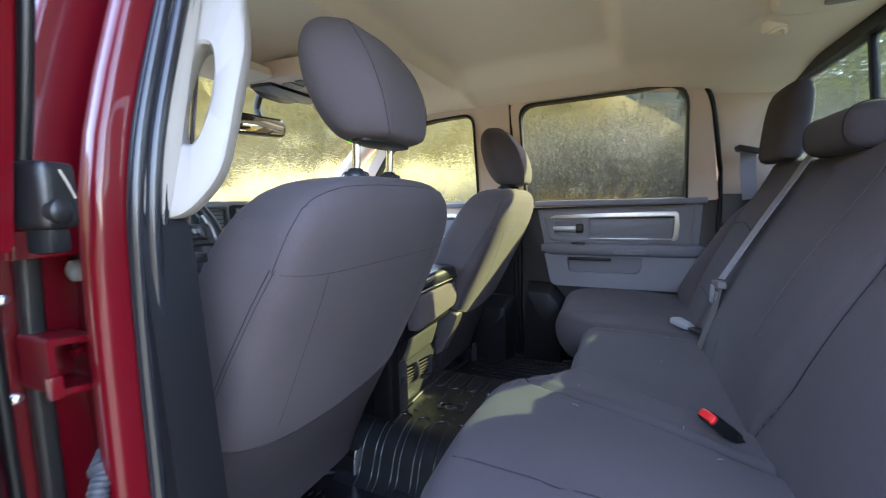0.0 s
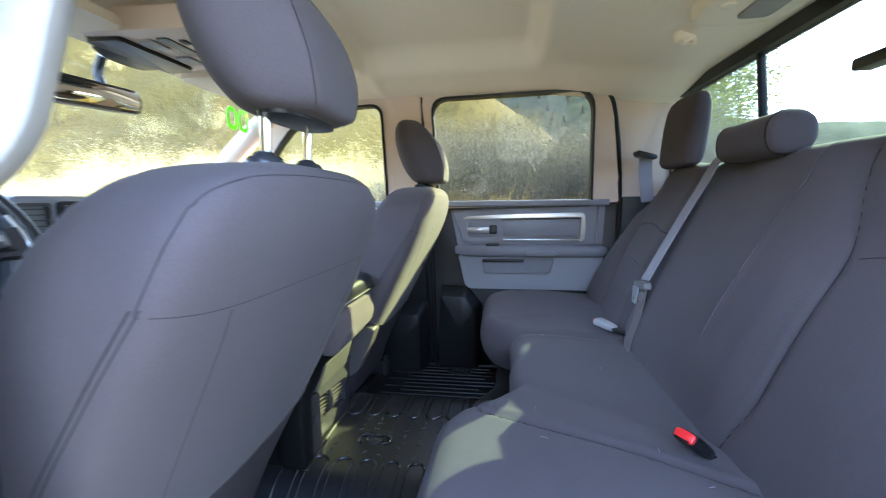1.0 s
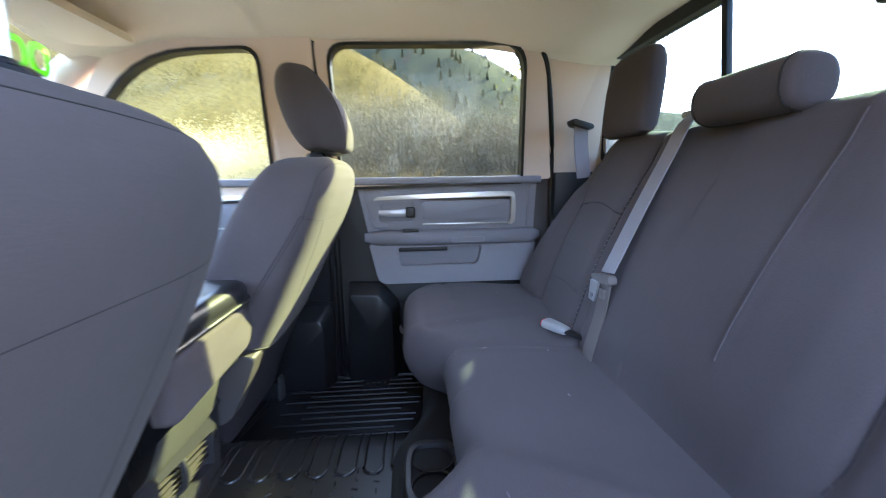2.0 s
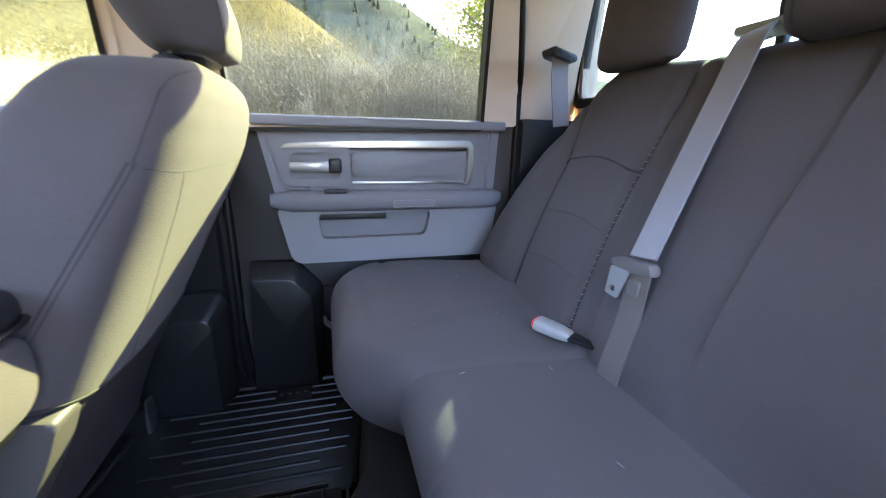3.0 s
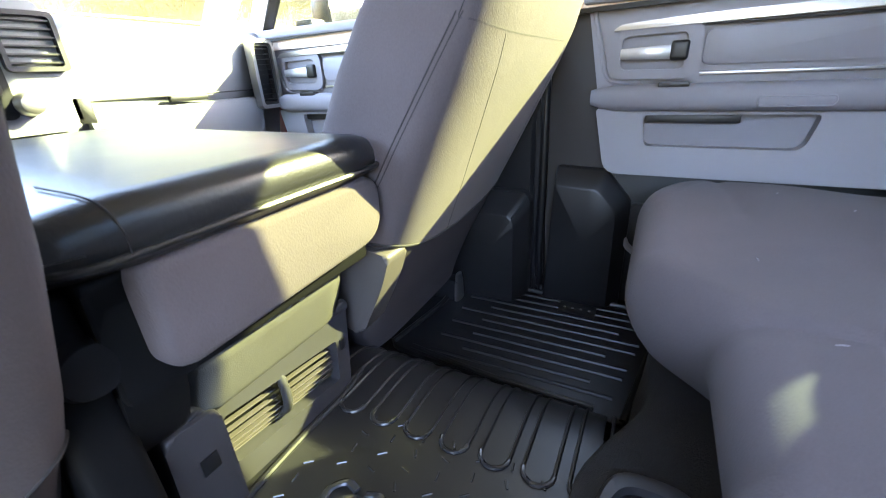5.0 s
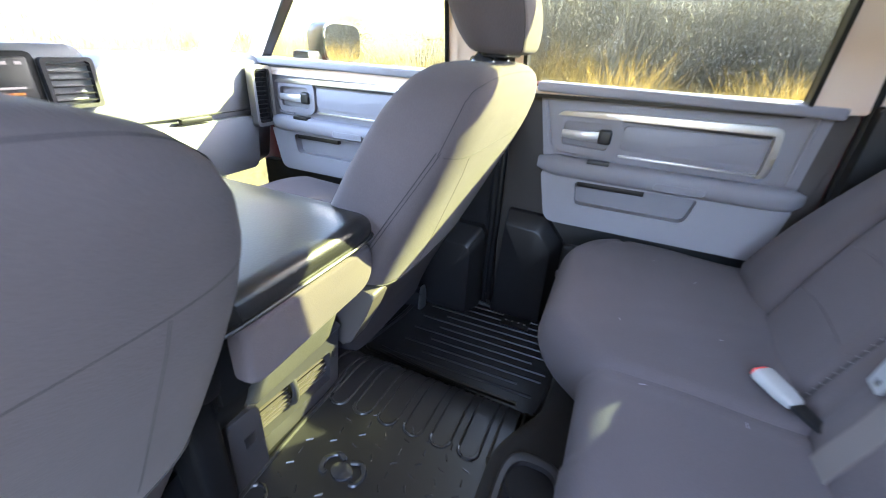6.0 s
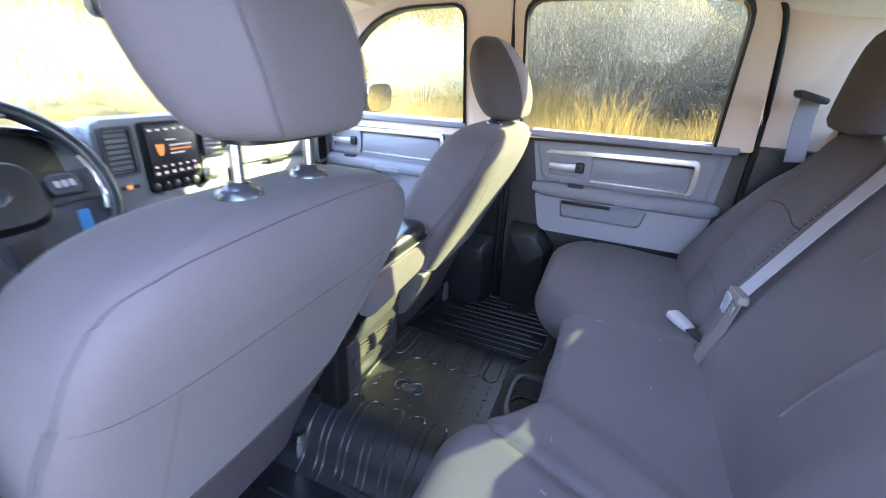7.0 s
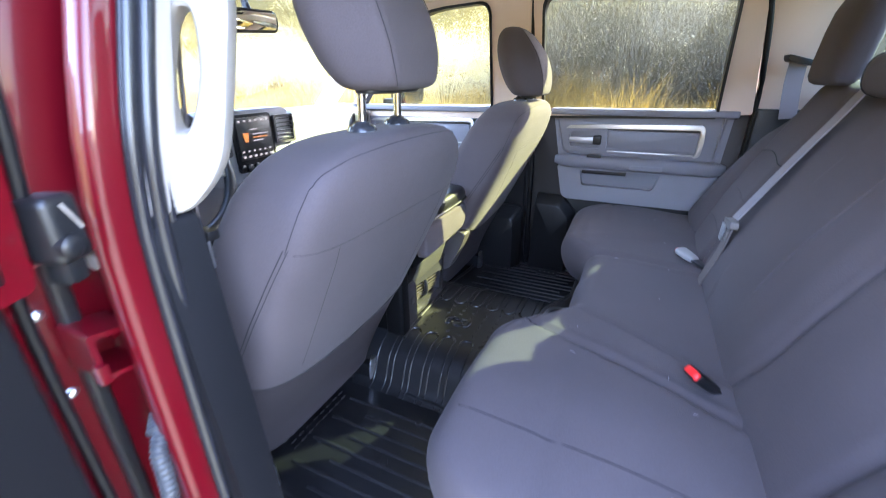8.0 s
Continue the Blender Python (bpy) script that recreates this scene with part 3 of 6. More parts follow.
part("screen_surround", prism(rpoly([(-0.064, 0.530, 0.012), (0.104, 0.530, 0.012), (0.106, 0.722, 0.014), (-0.066, 0.722, 0.014)]), "y", 1.220, 1.240, 0.004), CHAR, dash, "dark screen surround")
screen = part("screen", prism(rpoly([(-0.052, 0.572, 0.006), (0.092, 0.572, 0.006), (0.092, 0.712, 0.006), (-0.052, 0.712, 0.006)]), "y", 1.214, 1.228, 0.002), BLACK, dash, "dark touch screen with lit icons")
glow = bpy.data.materials.new("screen_glow")
glow.use_nodes = True
glow.node_tree.nodes["Principled BSDF"].inputs["Emission Color"].default_value = (0.9, 0.9, 0.95, 1)
glow.node_tree.nodes["Principled BSDF"].inputs["Emission Strength"].default_value = 0.014
glow.node_tree.nodes["Principled BSDF"].inputs["Base Color"].default_value = (0.02, 0.02, 0.02, 1)
amber = bpy.data.materials.new("screen_amber")
amber.use_nodes = True
amber.node_tree.nodes["Principled BSDF"].inputs["Emission Color"].default_value = (1.0, 0.35, 0.05, 1)
amber.node_tree.nodes["Principled BSDF"].inputs["Emission Strength"].default_value = 0.02
amber.node_tree.nodes["Principled BSDF"].inputs["Base Color"].default_value = (0.02, 0.02, 0.02, 1)
for k in range(6):
    part("icon", box(-0.045 + 0.023 * k, -0.034 + 0.023 * k, 1.212, 1.216, 0.579, 0.587, 0.001), glow, screen)
    part("icon", box(-0.045 + 0.023 * k, -0.036 + 0.023 * k, 1.212, 1.216, 0.598, 0.604, 0.001), glow, screen)
    part("icon", box(-0.045 + 0.023 * k, -0.034 + 0.023 * k, 1.212, 1.216, 0.698, 0.704, 0.001), glow, screen)
part("icon", prism([(-0.032, 0.662), (-0.008, 0.662), (-0.014, 0.632), (-0.026, 0.632)], "y", 1.212, 1.216, 0.0), amber, screen)
for z, a, b in ((0.672, 0.0, 0.03), (0.656, 0.008, 0.075), (0.634, 0.008, 0.05)):
    part("icon", box(a, b, 1.212, 1.216, z - 0.002, z + 0.002, 0.0), glow, screen)
part("icon", box(0.008, 0.07, 1.212, 1.216, 0.643, 0.647, 0.0), amber, screen)
for k in range(5):
    part("knob", loft([[(-0.05 + 0.03 * k + r * math.cos(a), y + 0.015, 0.545 + r * math.sin(a)) for a in [q * math.tau / 14 for q in range(14)]] for y, r in ((1.22, 0.013), (1.20, 0.012), (1.198, 0.009))]), BLACK, dash)


def vent(cx, cz, w, h, y, parent):
    v = part("vent", frame_ring(rpoly([(cx - w / 2 - .008, cz - h / 2 - .008, .01), (cx + w / 2 + .008, cz - h / 2 - .008, .01), (cx + w / 2 + .008, cz + h / 2 + .008, .01), (cx - w / 2 - .008, cz + h / 2 + .008, .01)]),
                                rpoly([(cx - w / 2, cz - h / 2, .008), (cx + w / 2, cz - h / 2, .008), (cx + w / 2, cz + h / 2, .008), (cx - w / 2, cz + h / 2, .008)]), "y", y - .006, y + .02), DKGREY, parent)
    part("vent_back", box(cx - w / 2, cx + w / 2, y + .014, y + .019, cz - h / 2, cz + h / 2, 0.0), BLACK, v)
    n = max(3, round(h / 0.014))
    for k in range(n):
        z = cz - h / 2 + h * (k + .5) / n
        part("slat", box(cx - w / 2, cx + w / 2, y - .002, y + .010, z - .0015, z + .0015, 0.0), BLACK, v)
    return v


vent(-0.122, 0.655, 0.062, 0.11, 1.22, dash)
vent(0.158, 0.660, 0.080, 0.085, 1.218, dash)
vent(0.70, 0.59, 0.05, 0.155, 1.245, dash)
part("vent_surround", frame_ring(rpoly([(0.658, 0.495, 0.015), (0.742, 0.495, 0.015), (0.742, 0.685, 0.02), (0.658, 0.685, 0.02)]), rpoly([(0.668, 0.505, 0.012), (0.732, 0.505, 0.012), (0.732, 0.675, 0.015), (0.668, 0.675, 0.015)]), "y", 1.232, 1.26), SILVER, dash, "satin silver vent surround")
for kx, kz, kr in ((0.12, 0.555, 0.019),):
    part("dial", loft([[(kx + r * math.cos(a), y, kz + r * math.sin(a)) for a in [q * math.tau / 24 for q in range(24)]] for y, r in ((1.224, kr * 1.15), (1.214, kr * 1.1), (1.212, kr), (1.196, kr * 0.92), (1.194, kr * 0.7))]), SILVER, dash, "satin silver dial")
for q in range(3):
    part("button", box(-0.142 + 0.018 * q, -0.130 + 0.018 * q, 1.216, 1.224, 0.556, 0.566, 0.002), amber if q == 1 else BLACK, dash)
part("dash_strip", box(-0.20, 0.62, 1.262, 1.268, 0.7155, 0.7195, 0.001), SILVER, dash, "thin satin strip along the dashboard")
part("card_slot", prism(rpoly([(0.192, 0.512, 0.004), (0.222, 0.508, 0.004), (0.222, 0.556, 0.004), (0.192, 0.560, 0.004)]), "y", 1.226, 1.236, 0.001), BLACK, dash, "small dark square panel")
vent(-0.68, 0.62, 0.06, 0.11, 1.262, dash)
part("cluster_hood", loft([[(-0.43 + 0.21 * math.cos(a), y, 0.665 + 0.085 * math.sin(a)) for a in [k * math.pi / 16 for k in range(17)]] + [(-0.43 + 0.195 * math.cos(a), y, 0.665 + 0.072 * math.sin(a)) for a in [math.pi - k * math.pi / 16 for k in range(17)]] for y in (1.16, 1.30, 1.40)], caps=False), DASH, dash)
part("gauge_panel", prism(rpoly([(-0.62, 0.60, 0.02), (-0.24, 0.60, 0.02), (-0.26, 0.725, 0.05), (-0.60, 0.725, 0.05)]), "y", 1.225, 1.24, 0.004), BLACK, dash)

# steering wheel
wheel = thing("steering_wheel", "black leather steering wheel with grey spokes", "steering wheel", (-0.455, 1.02, 0.64))
W = pose(0, 0, 0, 62, 0, 0)
NB = 40
rim = [[W @ Vector(((0.185 + 0.015 * math.cos(b)) * math.cos(a), (0.185 + 0.015 * math.cos(b)) * math.sin(a), 0.015 * math.sin(b))) for b in [q * math.tau / 10 for q in range(10)]] for a in [k * math.tau / NB for k in range(NB + 1)]]
part("rim", loft(rim, caps=False), VINYL, wheel, "black leather rim")
hub = [[W @ Vector((x, y, h)) for x, y in oval(0, 0, r, r * 0.85, 24, 3)] for h, r in ((-0.02, 0.075), (0.01, 0.078), (0.028, 0.066), (0.033, 0.04))]
part("hub", loft(hub), BLACK, wheel)
part("emblem", loft([[W @ Vector((x, y, h)) for x, y in oval(0, 0, 0.030 * k, 0.027 * k, 20, 1.4)] for h, k in ((0.031, 0.8), (0.035, 0.76), (0.037, 0.5))]), GUIDE, wheel, "small dark glossy emblem")
for a, w in ((0.0, 0.035), (180.0, 0.035), (270.0, 0.03)):
    m = W @ pose(0, 0, 0, 0, 0, a)
    part("spoke", loft([[m @ Vector((x, s * ww, h)) for s, h in ((-1, -0.008), (1, -0.008), (1, 0.010), (-1, 0.010))] for x, ww in ((0.06, w), (0.12, w * 0.8), (0.18, w * 0.9))]), DKGREY, wheel)
    part("button_pad", loft([[m @ Vector((x, s * w * 0.5, h)) for s in (-1, 1)] + [m @ Vector((x, s * w * 0.5, h + 0.006)) for s in (1, -1)] for x, h in ((0.08, 0.01), (0.14, 0.01))]), BLACK, wheel)
for a0, a1 in ((-20, 20), (160, 200), (60, 120)):
    part("bright_trim", tube([tuple(W @ Vector((0.166 * math.cos(radians(a)), 0.166 * math.sin(radians(a)), 0.008))) for a in [a0 + (a1 - a0) * q / 8 for q in range(9)]], 0.0045, 8), SILVER, wheel, "satin silver rim trim")
for sx in (-1, 1):
    part("switch_pad", loft([[W @ Vector((x, y, h)) for x, y in oval(sx * 0.105, 0.004, 0.026 * k, 0.020 * k, 20, 4)] for h, k in ((0.008, 1.0), (0.018, 1.0), (0.020, 0.9))]), DKGREY, wheel)
    for q in range(3):
        part("button", loft([[W @ Vector((x, y, h)) for x, y in oval(sx * 0.105 - 0.012 + 0.012 * q, 0.004, 0.0045, 0.007, 12, 4)] for h in (0.019, 0.0225)]), LATCH, wheel)
column = part("steering_column", tube([(-0.43, 1.05, 0.615), (-0.43, 1.20, 0.54), (-0.43, 1.32, 0.48)], 0.045, 14), BLACK)
tagged(column, "black steering column shroud", "steering column")
keyt = part("key_tag", prism(rpoly([(-0.275, 0.50, 0.006), (-0.25, 0.50, 0.006), (-0.25, 0.55, 0.006), (-0.275, 0.55, 0.006)]), "y", 1.16, 1.163, 0.0), material("blue_tag", (0.05, 0.25, 0.55), 0.4))
tagged(keyt, "blue key tag hanging from the ignition", "key tag")

# rear-view mirror, visors, overhead console
mirror = thing("rear_view_mirror", "black rear view mirror on the windshield", "mirror")
part("housing", prism(rpoly([(-0.125, 0.958, 0.02), (0.160, 0.975, 0.02), (0.160, 1.040, 0.02), (-0.125, 1.030, 0.02)]), "y", 1.17, 1.20, 0.008), BLACK, mirror)
mir = bpy.data.materials.new("mirror_glass")
mir.use_nodes = True
mir.node_tree.nodes["Principled BSDF"].inputs["Metallic"].default_value = 1.0
mir.node_tree.nodes["Principled BSDF"].inputs["Roughness"].default_value = 0.02
part("mirror_face", prism(rpoly([(-0.115, 0.966, 0.015), (0.150, 0.982, 0.015), (0.150, 1.032, 0.015), (-0.115, 1.022, 0.015)]), "y", 1.166, 1.172, 0.002), mir, mirror, "mirror glass")
part("stem", tube([(0.06, 1.19, 1.03), (0.06, 1.20, 1.07), (0.06, 1.18, 1.11)], 0.012, 8), BLACK, mirror)
for sx in (-1, 1):
    v = part("sun_visor", prism(rpoly([(sx * 0.16, 0.88, 0.02), (sx * 0.60, 0.88, 0.03), (sx * 0.60, 1.05, 0.03), (sx * 0.16, 1.05, 0.03)]), "z", 1.072, 1.092, 0.008), LINER)
    tagged(v, "beige folded sun visor", "visor")
oc = thing("overhead_console", "grey beige overhead console with lamps", "console")
part("body", prism(rpoly([(-0.12, 0.72, 0.04), (0.12, 0.72, 0.04), (0.14, 1.03, 0.03), (-0.14, 1.03, 0.03)]), "z", 1.082, 1.13, 0.012), BEIGE, oc)
part("front_panel", prism(rpoly([(-0.11, 0.95, 0.01), (0.11, 0.95, 0.01), (0.12, 1.03, 0.01), (-0.12, 1.03, 0.01)]), "z", 1.072, 1.09, 0.006), BLACK, oc, "black sensor panel")
part("storage_slot", prism(rpoly([(-0.085, 0.855, 0.006), (0.03, 0.855, 0.006), (0.03, 0.885, 0.006), (-0.085, 0.885, 0.006)]), "z", 1.079, 1.09, 0.002), BLACK, oc, "dark slot")
for sx in (-0.055, 0.055):
    part("lamp_lens", prism(rpoly([(sx - 0.028, 0.895, 0.006), (sx + 0.028, 0.895, 0.006), (sx + 0.028, 0.935, 0.006), (sx - 0.028, 0.935, 0.006)]), "z", 1.077, 1.084, 0.002), IVORY, oc, "pale lamp lens, unlit")
    part("switch", box(sx - 0.012, sx + 0.012, 0.825, 0.842, 1.077, 1.084, 0.003), DKGREY, oc)
mount = part("mirror_mount", loft([[(x, y, z) for x, y in oval(0.03, 1.06, w, d, 28, 4)] for z, w, d in ((1.115, 0.085, 0.05), (1.09, 0.08, 0.048), (1.075, 0.06, 0.035))]), BLACK)
tagged(mount, "black mirror mount and sensor cover at the windshield", "sensor cover")
stick = leaf_material("green_sticker", (0.25, 0.75, 0.03), (0.25, 0.75, 0.03))
for k in range(2):
    cx = 0.565 + 0.07 * k
    st = part("windshield_sticker", frame_ring(oval(cx, 1.045, 0.032, 0.045, 20, 2.6), oval(cx, 1.045, 0.018, 0.028, 20, 2.6), "y", 1.165, 1.167), stick)
    tagged(st, "bright green sticker shape on the windshield", "sticker", "windshield stickers")

# outside mirror
om = thing("door_mirror", "chrome backed outside mirror on the front door", "mirror")
part("shell", loft([[(0.975 + 0.115 * s * math.copysign(abs(math.cos(a)) ** .5, math.cos(a)), y, 0.762 + 0.068 * s * math.copysign(abs(math.sin(a)) ** .5, math.sin(a))) for a in [q * math.tau / 28 for q in range(28)]] for y, s in ((1.11, 0.95), (1.12, 1.0), (1.17, 0.95), (1.20, 0.7))]), BLACK, om)
part("mirror_face", loft([[(0.975 + 0.105 * math.copysign(abs(math.cos(a)) ** .5, math.cos(a)), y, 0.762 + 0.060 * math.copysign(abs(math.sin(a)) ** .5, math.sin(a))) for a in [q * math.tau / 28 for q in range(28)]] for y in (1.104, 1.112)]), mir, om, "mirror glass")
part("arm", box(0.80, 0.92, 1.12, 1.19, 0.70, 0.735, 0.012), BLACK, om)

# ---- front seats ----
#  height: half width, rear y, depth
BACK = [(0.09, 0.205, 0.600, 0.12), (0.13, 0.228, 0.590, 0.16), (0.20, 0.250, 0.562, 0.20), (0.30, 0.268, 0.512, 0.21), (0.40, 0.280, 0.460, 0.21), (0.50, 0.286, 0.410, 0.205),
        (0.58, 0.285, 0.370, 0.20), (0.64, 0.277, 0.344, 0.19), (0.68, 0.264, 0.331, 0.180), (0.71, 0.243, 0.326, 0.165), (0.732, 0.212, 0.328, 0.148), (0.747, 0.170, 0.336, 0.125), (0.755, 0.120, 0.347, 0.095), (0.758, 0.06, 0.362, 0.055)]


def back_at(u, z):
    """A point on a front seat's backrest: u is the angle round it (-90 degrees: middle of the rear face), z the height."""
    w, yr, d = lerp(BACK, z)
    w *= 0.91
    c, s = math.cos(u), math.sin(u)
    e = 2 / 6.0
    return Vector((w * math.copysign(abs(c) ** e, c), yr + d / 2 + d / 2 * math.copysign(abs(s) ** e, s), z))


def rear_at(x, z, out=0.0):
    """A point on the rear face at a given x and height."""
    w, yr, d = lerp(BACK, z)
    w *= 0.91
    f = min(0.985, abs(x) / w)
    x = math.copysign(f * w, x)
    s = -(1 - f ** 6.0) ** (1 / 6.0)
    return Vector((x, yr + d / 2 + d / 2 * s - out, z))


def front_seat(at, drop=0.0):
    seat = thing("front_seat", "charcoal cloth front seat with lowered headrest" if drop else "charcoal cloth front seat with raised headrest", "seat", at, "front seats")
    n = 96

    def hem(u):
        """Height of the cloth's lower edge round the backrest."""
        return 0.302 + 0.052 * abs(math.cos(u)) ** (2 / 3) if math.sin(u) < 0 else 0.354
    ups = [1 - (1 - k / 40) ** 1.5 for k in range(41)]
    part("backrest", loft([[back_at(k * math.tau / n, hem(k * math.tau / n) + (0.758 - hem(k * math.tau / n)) * f) for k in range(n)] for f in ups]), FABRIC, seat)
    rings = []
    for j in range(13):
        ring = []
        for k in range(n):
            z = 0.09 + (hem(k * math.tau / n) + 0.008 - 0.09) * j / 12
            c = Vector((0, lerp(BACK, z)[1] + lerp(BACK, z)[2] / 2, z))
            ring.append(c + (back_at(k * math.tau / n, z) - c) * 0.985)
        rings.append(ring)
    part("skirt", loft(rings), SKIRT, seat, "dark cloth lower back panel")
    # seams on the rear face
    sm = 0.0007
    part("seam", tube([rear_at(x, 0.615 + 0.014 * (abs(x) / 0.26) ** 6, -0.0004) for x in [-0.256 + 0.0064 * k for k in range(81)]], sm, 6, 1), SEAM, seat)
    for sx in (-1, 1):
        run = 0.125 if drop and sx < 0 else 0.008
        part("seam", tube([rear_at(sx * (0.172 - run * k / 24), 0.613 - 0.255 * k / 24 * (1.2 if run > 0.1 else 1.0), -0.0004) for k in range(25)], sm, 6, 1), SEAM, seat)
        for e, r in ((0.62, 0.0009), (0.69, 0.0007)):
            line = [math.asin(min(1.0, e - 0.40 * k / 20) ** 3) for k in range(21)]
            part("side_seam", tube([back_at(math.pi + u if sx < 0 else -u, 0.632 - 0.27 * k / 20) for k, u in enumerate(line)], r, 6, 1), SEAM, seat, "dark side seam")
    half = [(0.256, 0.628), (0.258, 0.655), (0.246, 0.680), (0.226, 0.702), (0.196, 0.724), (0.155, 0.736), (0.08, 0.741), (0.0, 0.742)]
    arc = smooth_line([(-x, 0, z) for x, z in half] + [(x, 0, z) for x, z in half[-2::-1]], 8)
    part("seam", tube([rear_at(p.x, p.z, -0.0003) for p in arc], sm, 6, 1), SEAM, seat)
    part("hem", tube([back_at(u, hem(u)) for u in [-math.pi + math.pi * k / 48 for k in range(49)]], 0.0022, 6, 1), SEAM, seat)
    # headrest with posts and guides
    prof = [(0.800, 0.075, 0.030, 0.366), (0.803, 0.092, 0.043, 0.366), (0.812, 0.107, 0.053, 0.368), (0.835, 0.122, 0.062, 0.375), (0.865, 0.132, 0.068, 0.383), (0.90, 0.138, 0.069, 0.393), (0.935, 0.135, 0.066, 0.404), (0.965, 0.124, 0.058, 0.415),
            (0.99, 0.107, 0.048, 0.424), (1.008, 0.085, 0.036, 0.430), (1.018, 0.060, 0.024, 0.434), (1.022, 0.03, 0.012, 0.436)]
    prof = [(1.022 - (1.022 - z) * 0.93, w, d, yc) for z, w, d, yc in prof]
    prof = [(a.x, a.y, a.z, b.x) for a, b in zip(smooth_line([q[:3] for q in prof], 4), smooth_line([(q[3], 0, 0) for q in prof], 4))]
    rows = []
    for z, w, d, yc in prof:
        rows.append([(x, y, z - drop) for x, y in rpoly([(-w, yc + 0.25 * d, 0.30 * w), (-0.56 * w, yc - d, 0.11 * w), (0.56 * w, yc - d, 0.11 * w), (w, yc + 0.25 * d, 0.30 * w), (0.62 * w, yc + d, 0.25 * w), (-0.62 * w, yc + d, 0.25 * w)], 8)])
    head = part("headrest", loft(rows), FABRIC, seat, "charcoal cloth headrest")
    for poly in head.data.polygons:
        poly.use_smooth = True
    for sx in (-1, 1):
        part("seam", tube([(sx * 0.56 * w, yc - d * 0.992 + 0.002, z - drop) for z, w, d, yc in prof[6:-3:2]], 0.0006, 6, 2), SEAM, head)
    zb, wb, db, yb = prof[0]
    part("underside", loft([[(x, y, z - drop) for x, y in oval(0, yb + 0.004, wb * k, db * k, 32, 2.6)] for z, k in ((zb + 0.004, 1.0), (zb - 0.003, 0.97), (zb - 0.0045, 0.88))]), BLACK, head, "black vinyl underside")
    for sx in (-1, 1):
        part("post", tube([(sx * 0.052, 0.390, 0.73), (sx * 0.052, 0.386, 0.82 - drop)], 0.0068, 12, 1), CHROME, seat, "bright steel headrest post")
        part("guide", loft([[(sx * 0.052 + r * math.cos(a), 0.390 + r * math.sin(a), z) for a in [q * math.tau / 24 for q in range(24)]] for z, r in ((0.745, 0.0235), (0.757, 0.0235), (0.763, 0.0215), (0.766, 0.018), (0.765, 0.0145), (0.770, 0.012), (0.772, 0.008))]), GUIDE, seat, "black headrest guide")
    # cushion, base, rails
    rows = []
    for k in range(17):
        y = 0.62 + 0.50 * k / 16
        e = ease(0, 0.12, k / 16) * ease(1, 0.9, k / 16)
        rows.append([(x, y, z) for x, z in oval(0, 0.285 + 0.02 * k / 16, 0.26 * (0.85 + 0.15 * e), 0.075 * (0.6 + 0.4 * e), 32, 3.4)])
    part("cushion", loft(rows), FABRIC, seat)
    part("base", box(-0.22, 0.22, 0.66, 1.06, 0.09, 0.23, 0.02), BLACK, seat)
    for sx in (-1, 1):
        part("rail", box(sx * 0.20 - 0.02, sx * 0.20 + 0.02, 0.60, 1.08, 0.0, 0.06, 0.006), BLACK, seat)
        part("rail_end", loft([[(sx * 0.20 + r * math.cos(a), 0.605 + 0.4 * r * math.sin(a), z) for a in [q * math.tau / 12 for q in range(12)]] for z, r in ((-0.005, 0.024), (0.05, 0.022), (0.075, 0.014))]), STEEL, seat, "bright seat rail bracket")
        if drop and sx < 0:
            part("hinge_cover", prism(rpoly([(0.495, 0.340, 0.012), (0.560, 0.352, 0.02), (0.625, 0.330, 0.03), (0.635, 0.235, 0.03), (0.590, 0.190, 0.012), (0.560, 0.196, 0.012), (0.512, 0.29, 0.03)]), "x", sx * 0.205, sx * 0.258, 0.012, 3), HINGE, seat, "grey hinge cover")
    return seat


front_seat((-0.43, 0, 0))
front_seat((0.43, -0.015, 0), 0.045)

# ---- centre console (folded middle seat) ----
cons = thing("centre_console", "folded middle seat console with cloth back and air vents", "console")
rows = []
for k in range(13):
    x = -0.175 + 0.365 * k / 12
    e = ease(0, 0.14, k / 12) * ease(1, 0.86, k / 12)
    rows.append([(x, y, z) for y, z in rpoly([(0.472 + 0.02 * (1 - e), 0.462, 0.02), (1.02, 0.462, 0.02), (1.02, 0.507 + 0.008 * e, 0.03), (0.47 + 0.02 * (1 - e), 0.504 + 0.010 * e, 0.028)], 4)])
part("lid", loft(rows), VINYL, cons, "black vinyl armrest lid")
part("lid_seam", tube([(-0.128, 0.56, 0.5150), (-0.128, 0.50, 0.5138), (-0.126, 0.480, 0.5075), (-0.124, 0.4705, 0.492), (-0.124, 0.4705, 0.474)], 0.0008, 6), SEAM, cons)
part("lid_piping", tube([(-0.168, 0.498, 0.473), (-0.150, 0.476, 0.4735), (-0.10, 0.4715, 0.474), (0.0, 0.4705, 0.4745), (0.12, 0.4715, 0.474), (0.165, 0.478, 0.4735), (0.185, 0.498, 0.473)], 0.0034, 8), VINYL, cons, "piped seam along the lid")
pad = rpoly([(-0.124, 0.366, 0.024), (0.165, 0.380, 0.044), (0.165, 0.463, 0.026), (-0.124, 0.463, 0.018)], 10)
pcx, pcz = sum(q[0] for q in pad) / len(pad), sum(q[1] for q in pad) / len(pad)
part("back_panel", loft([[(pcx + (x - pcx) * kx, y, pcz + (z - pcz) * kz) for x, z in pad] for y, kx, kz in ((0.474, 0.92, 0.80), (0.4755, 0.955, 0.89), (0.479, 0.98, 0.95), (0.484, 0.994, 0.985), (0.491, 1.0, 1.0), (0.507, 1.0, 1.0))]), FABRIC, cons, "charcoal cloth back panel")
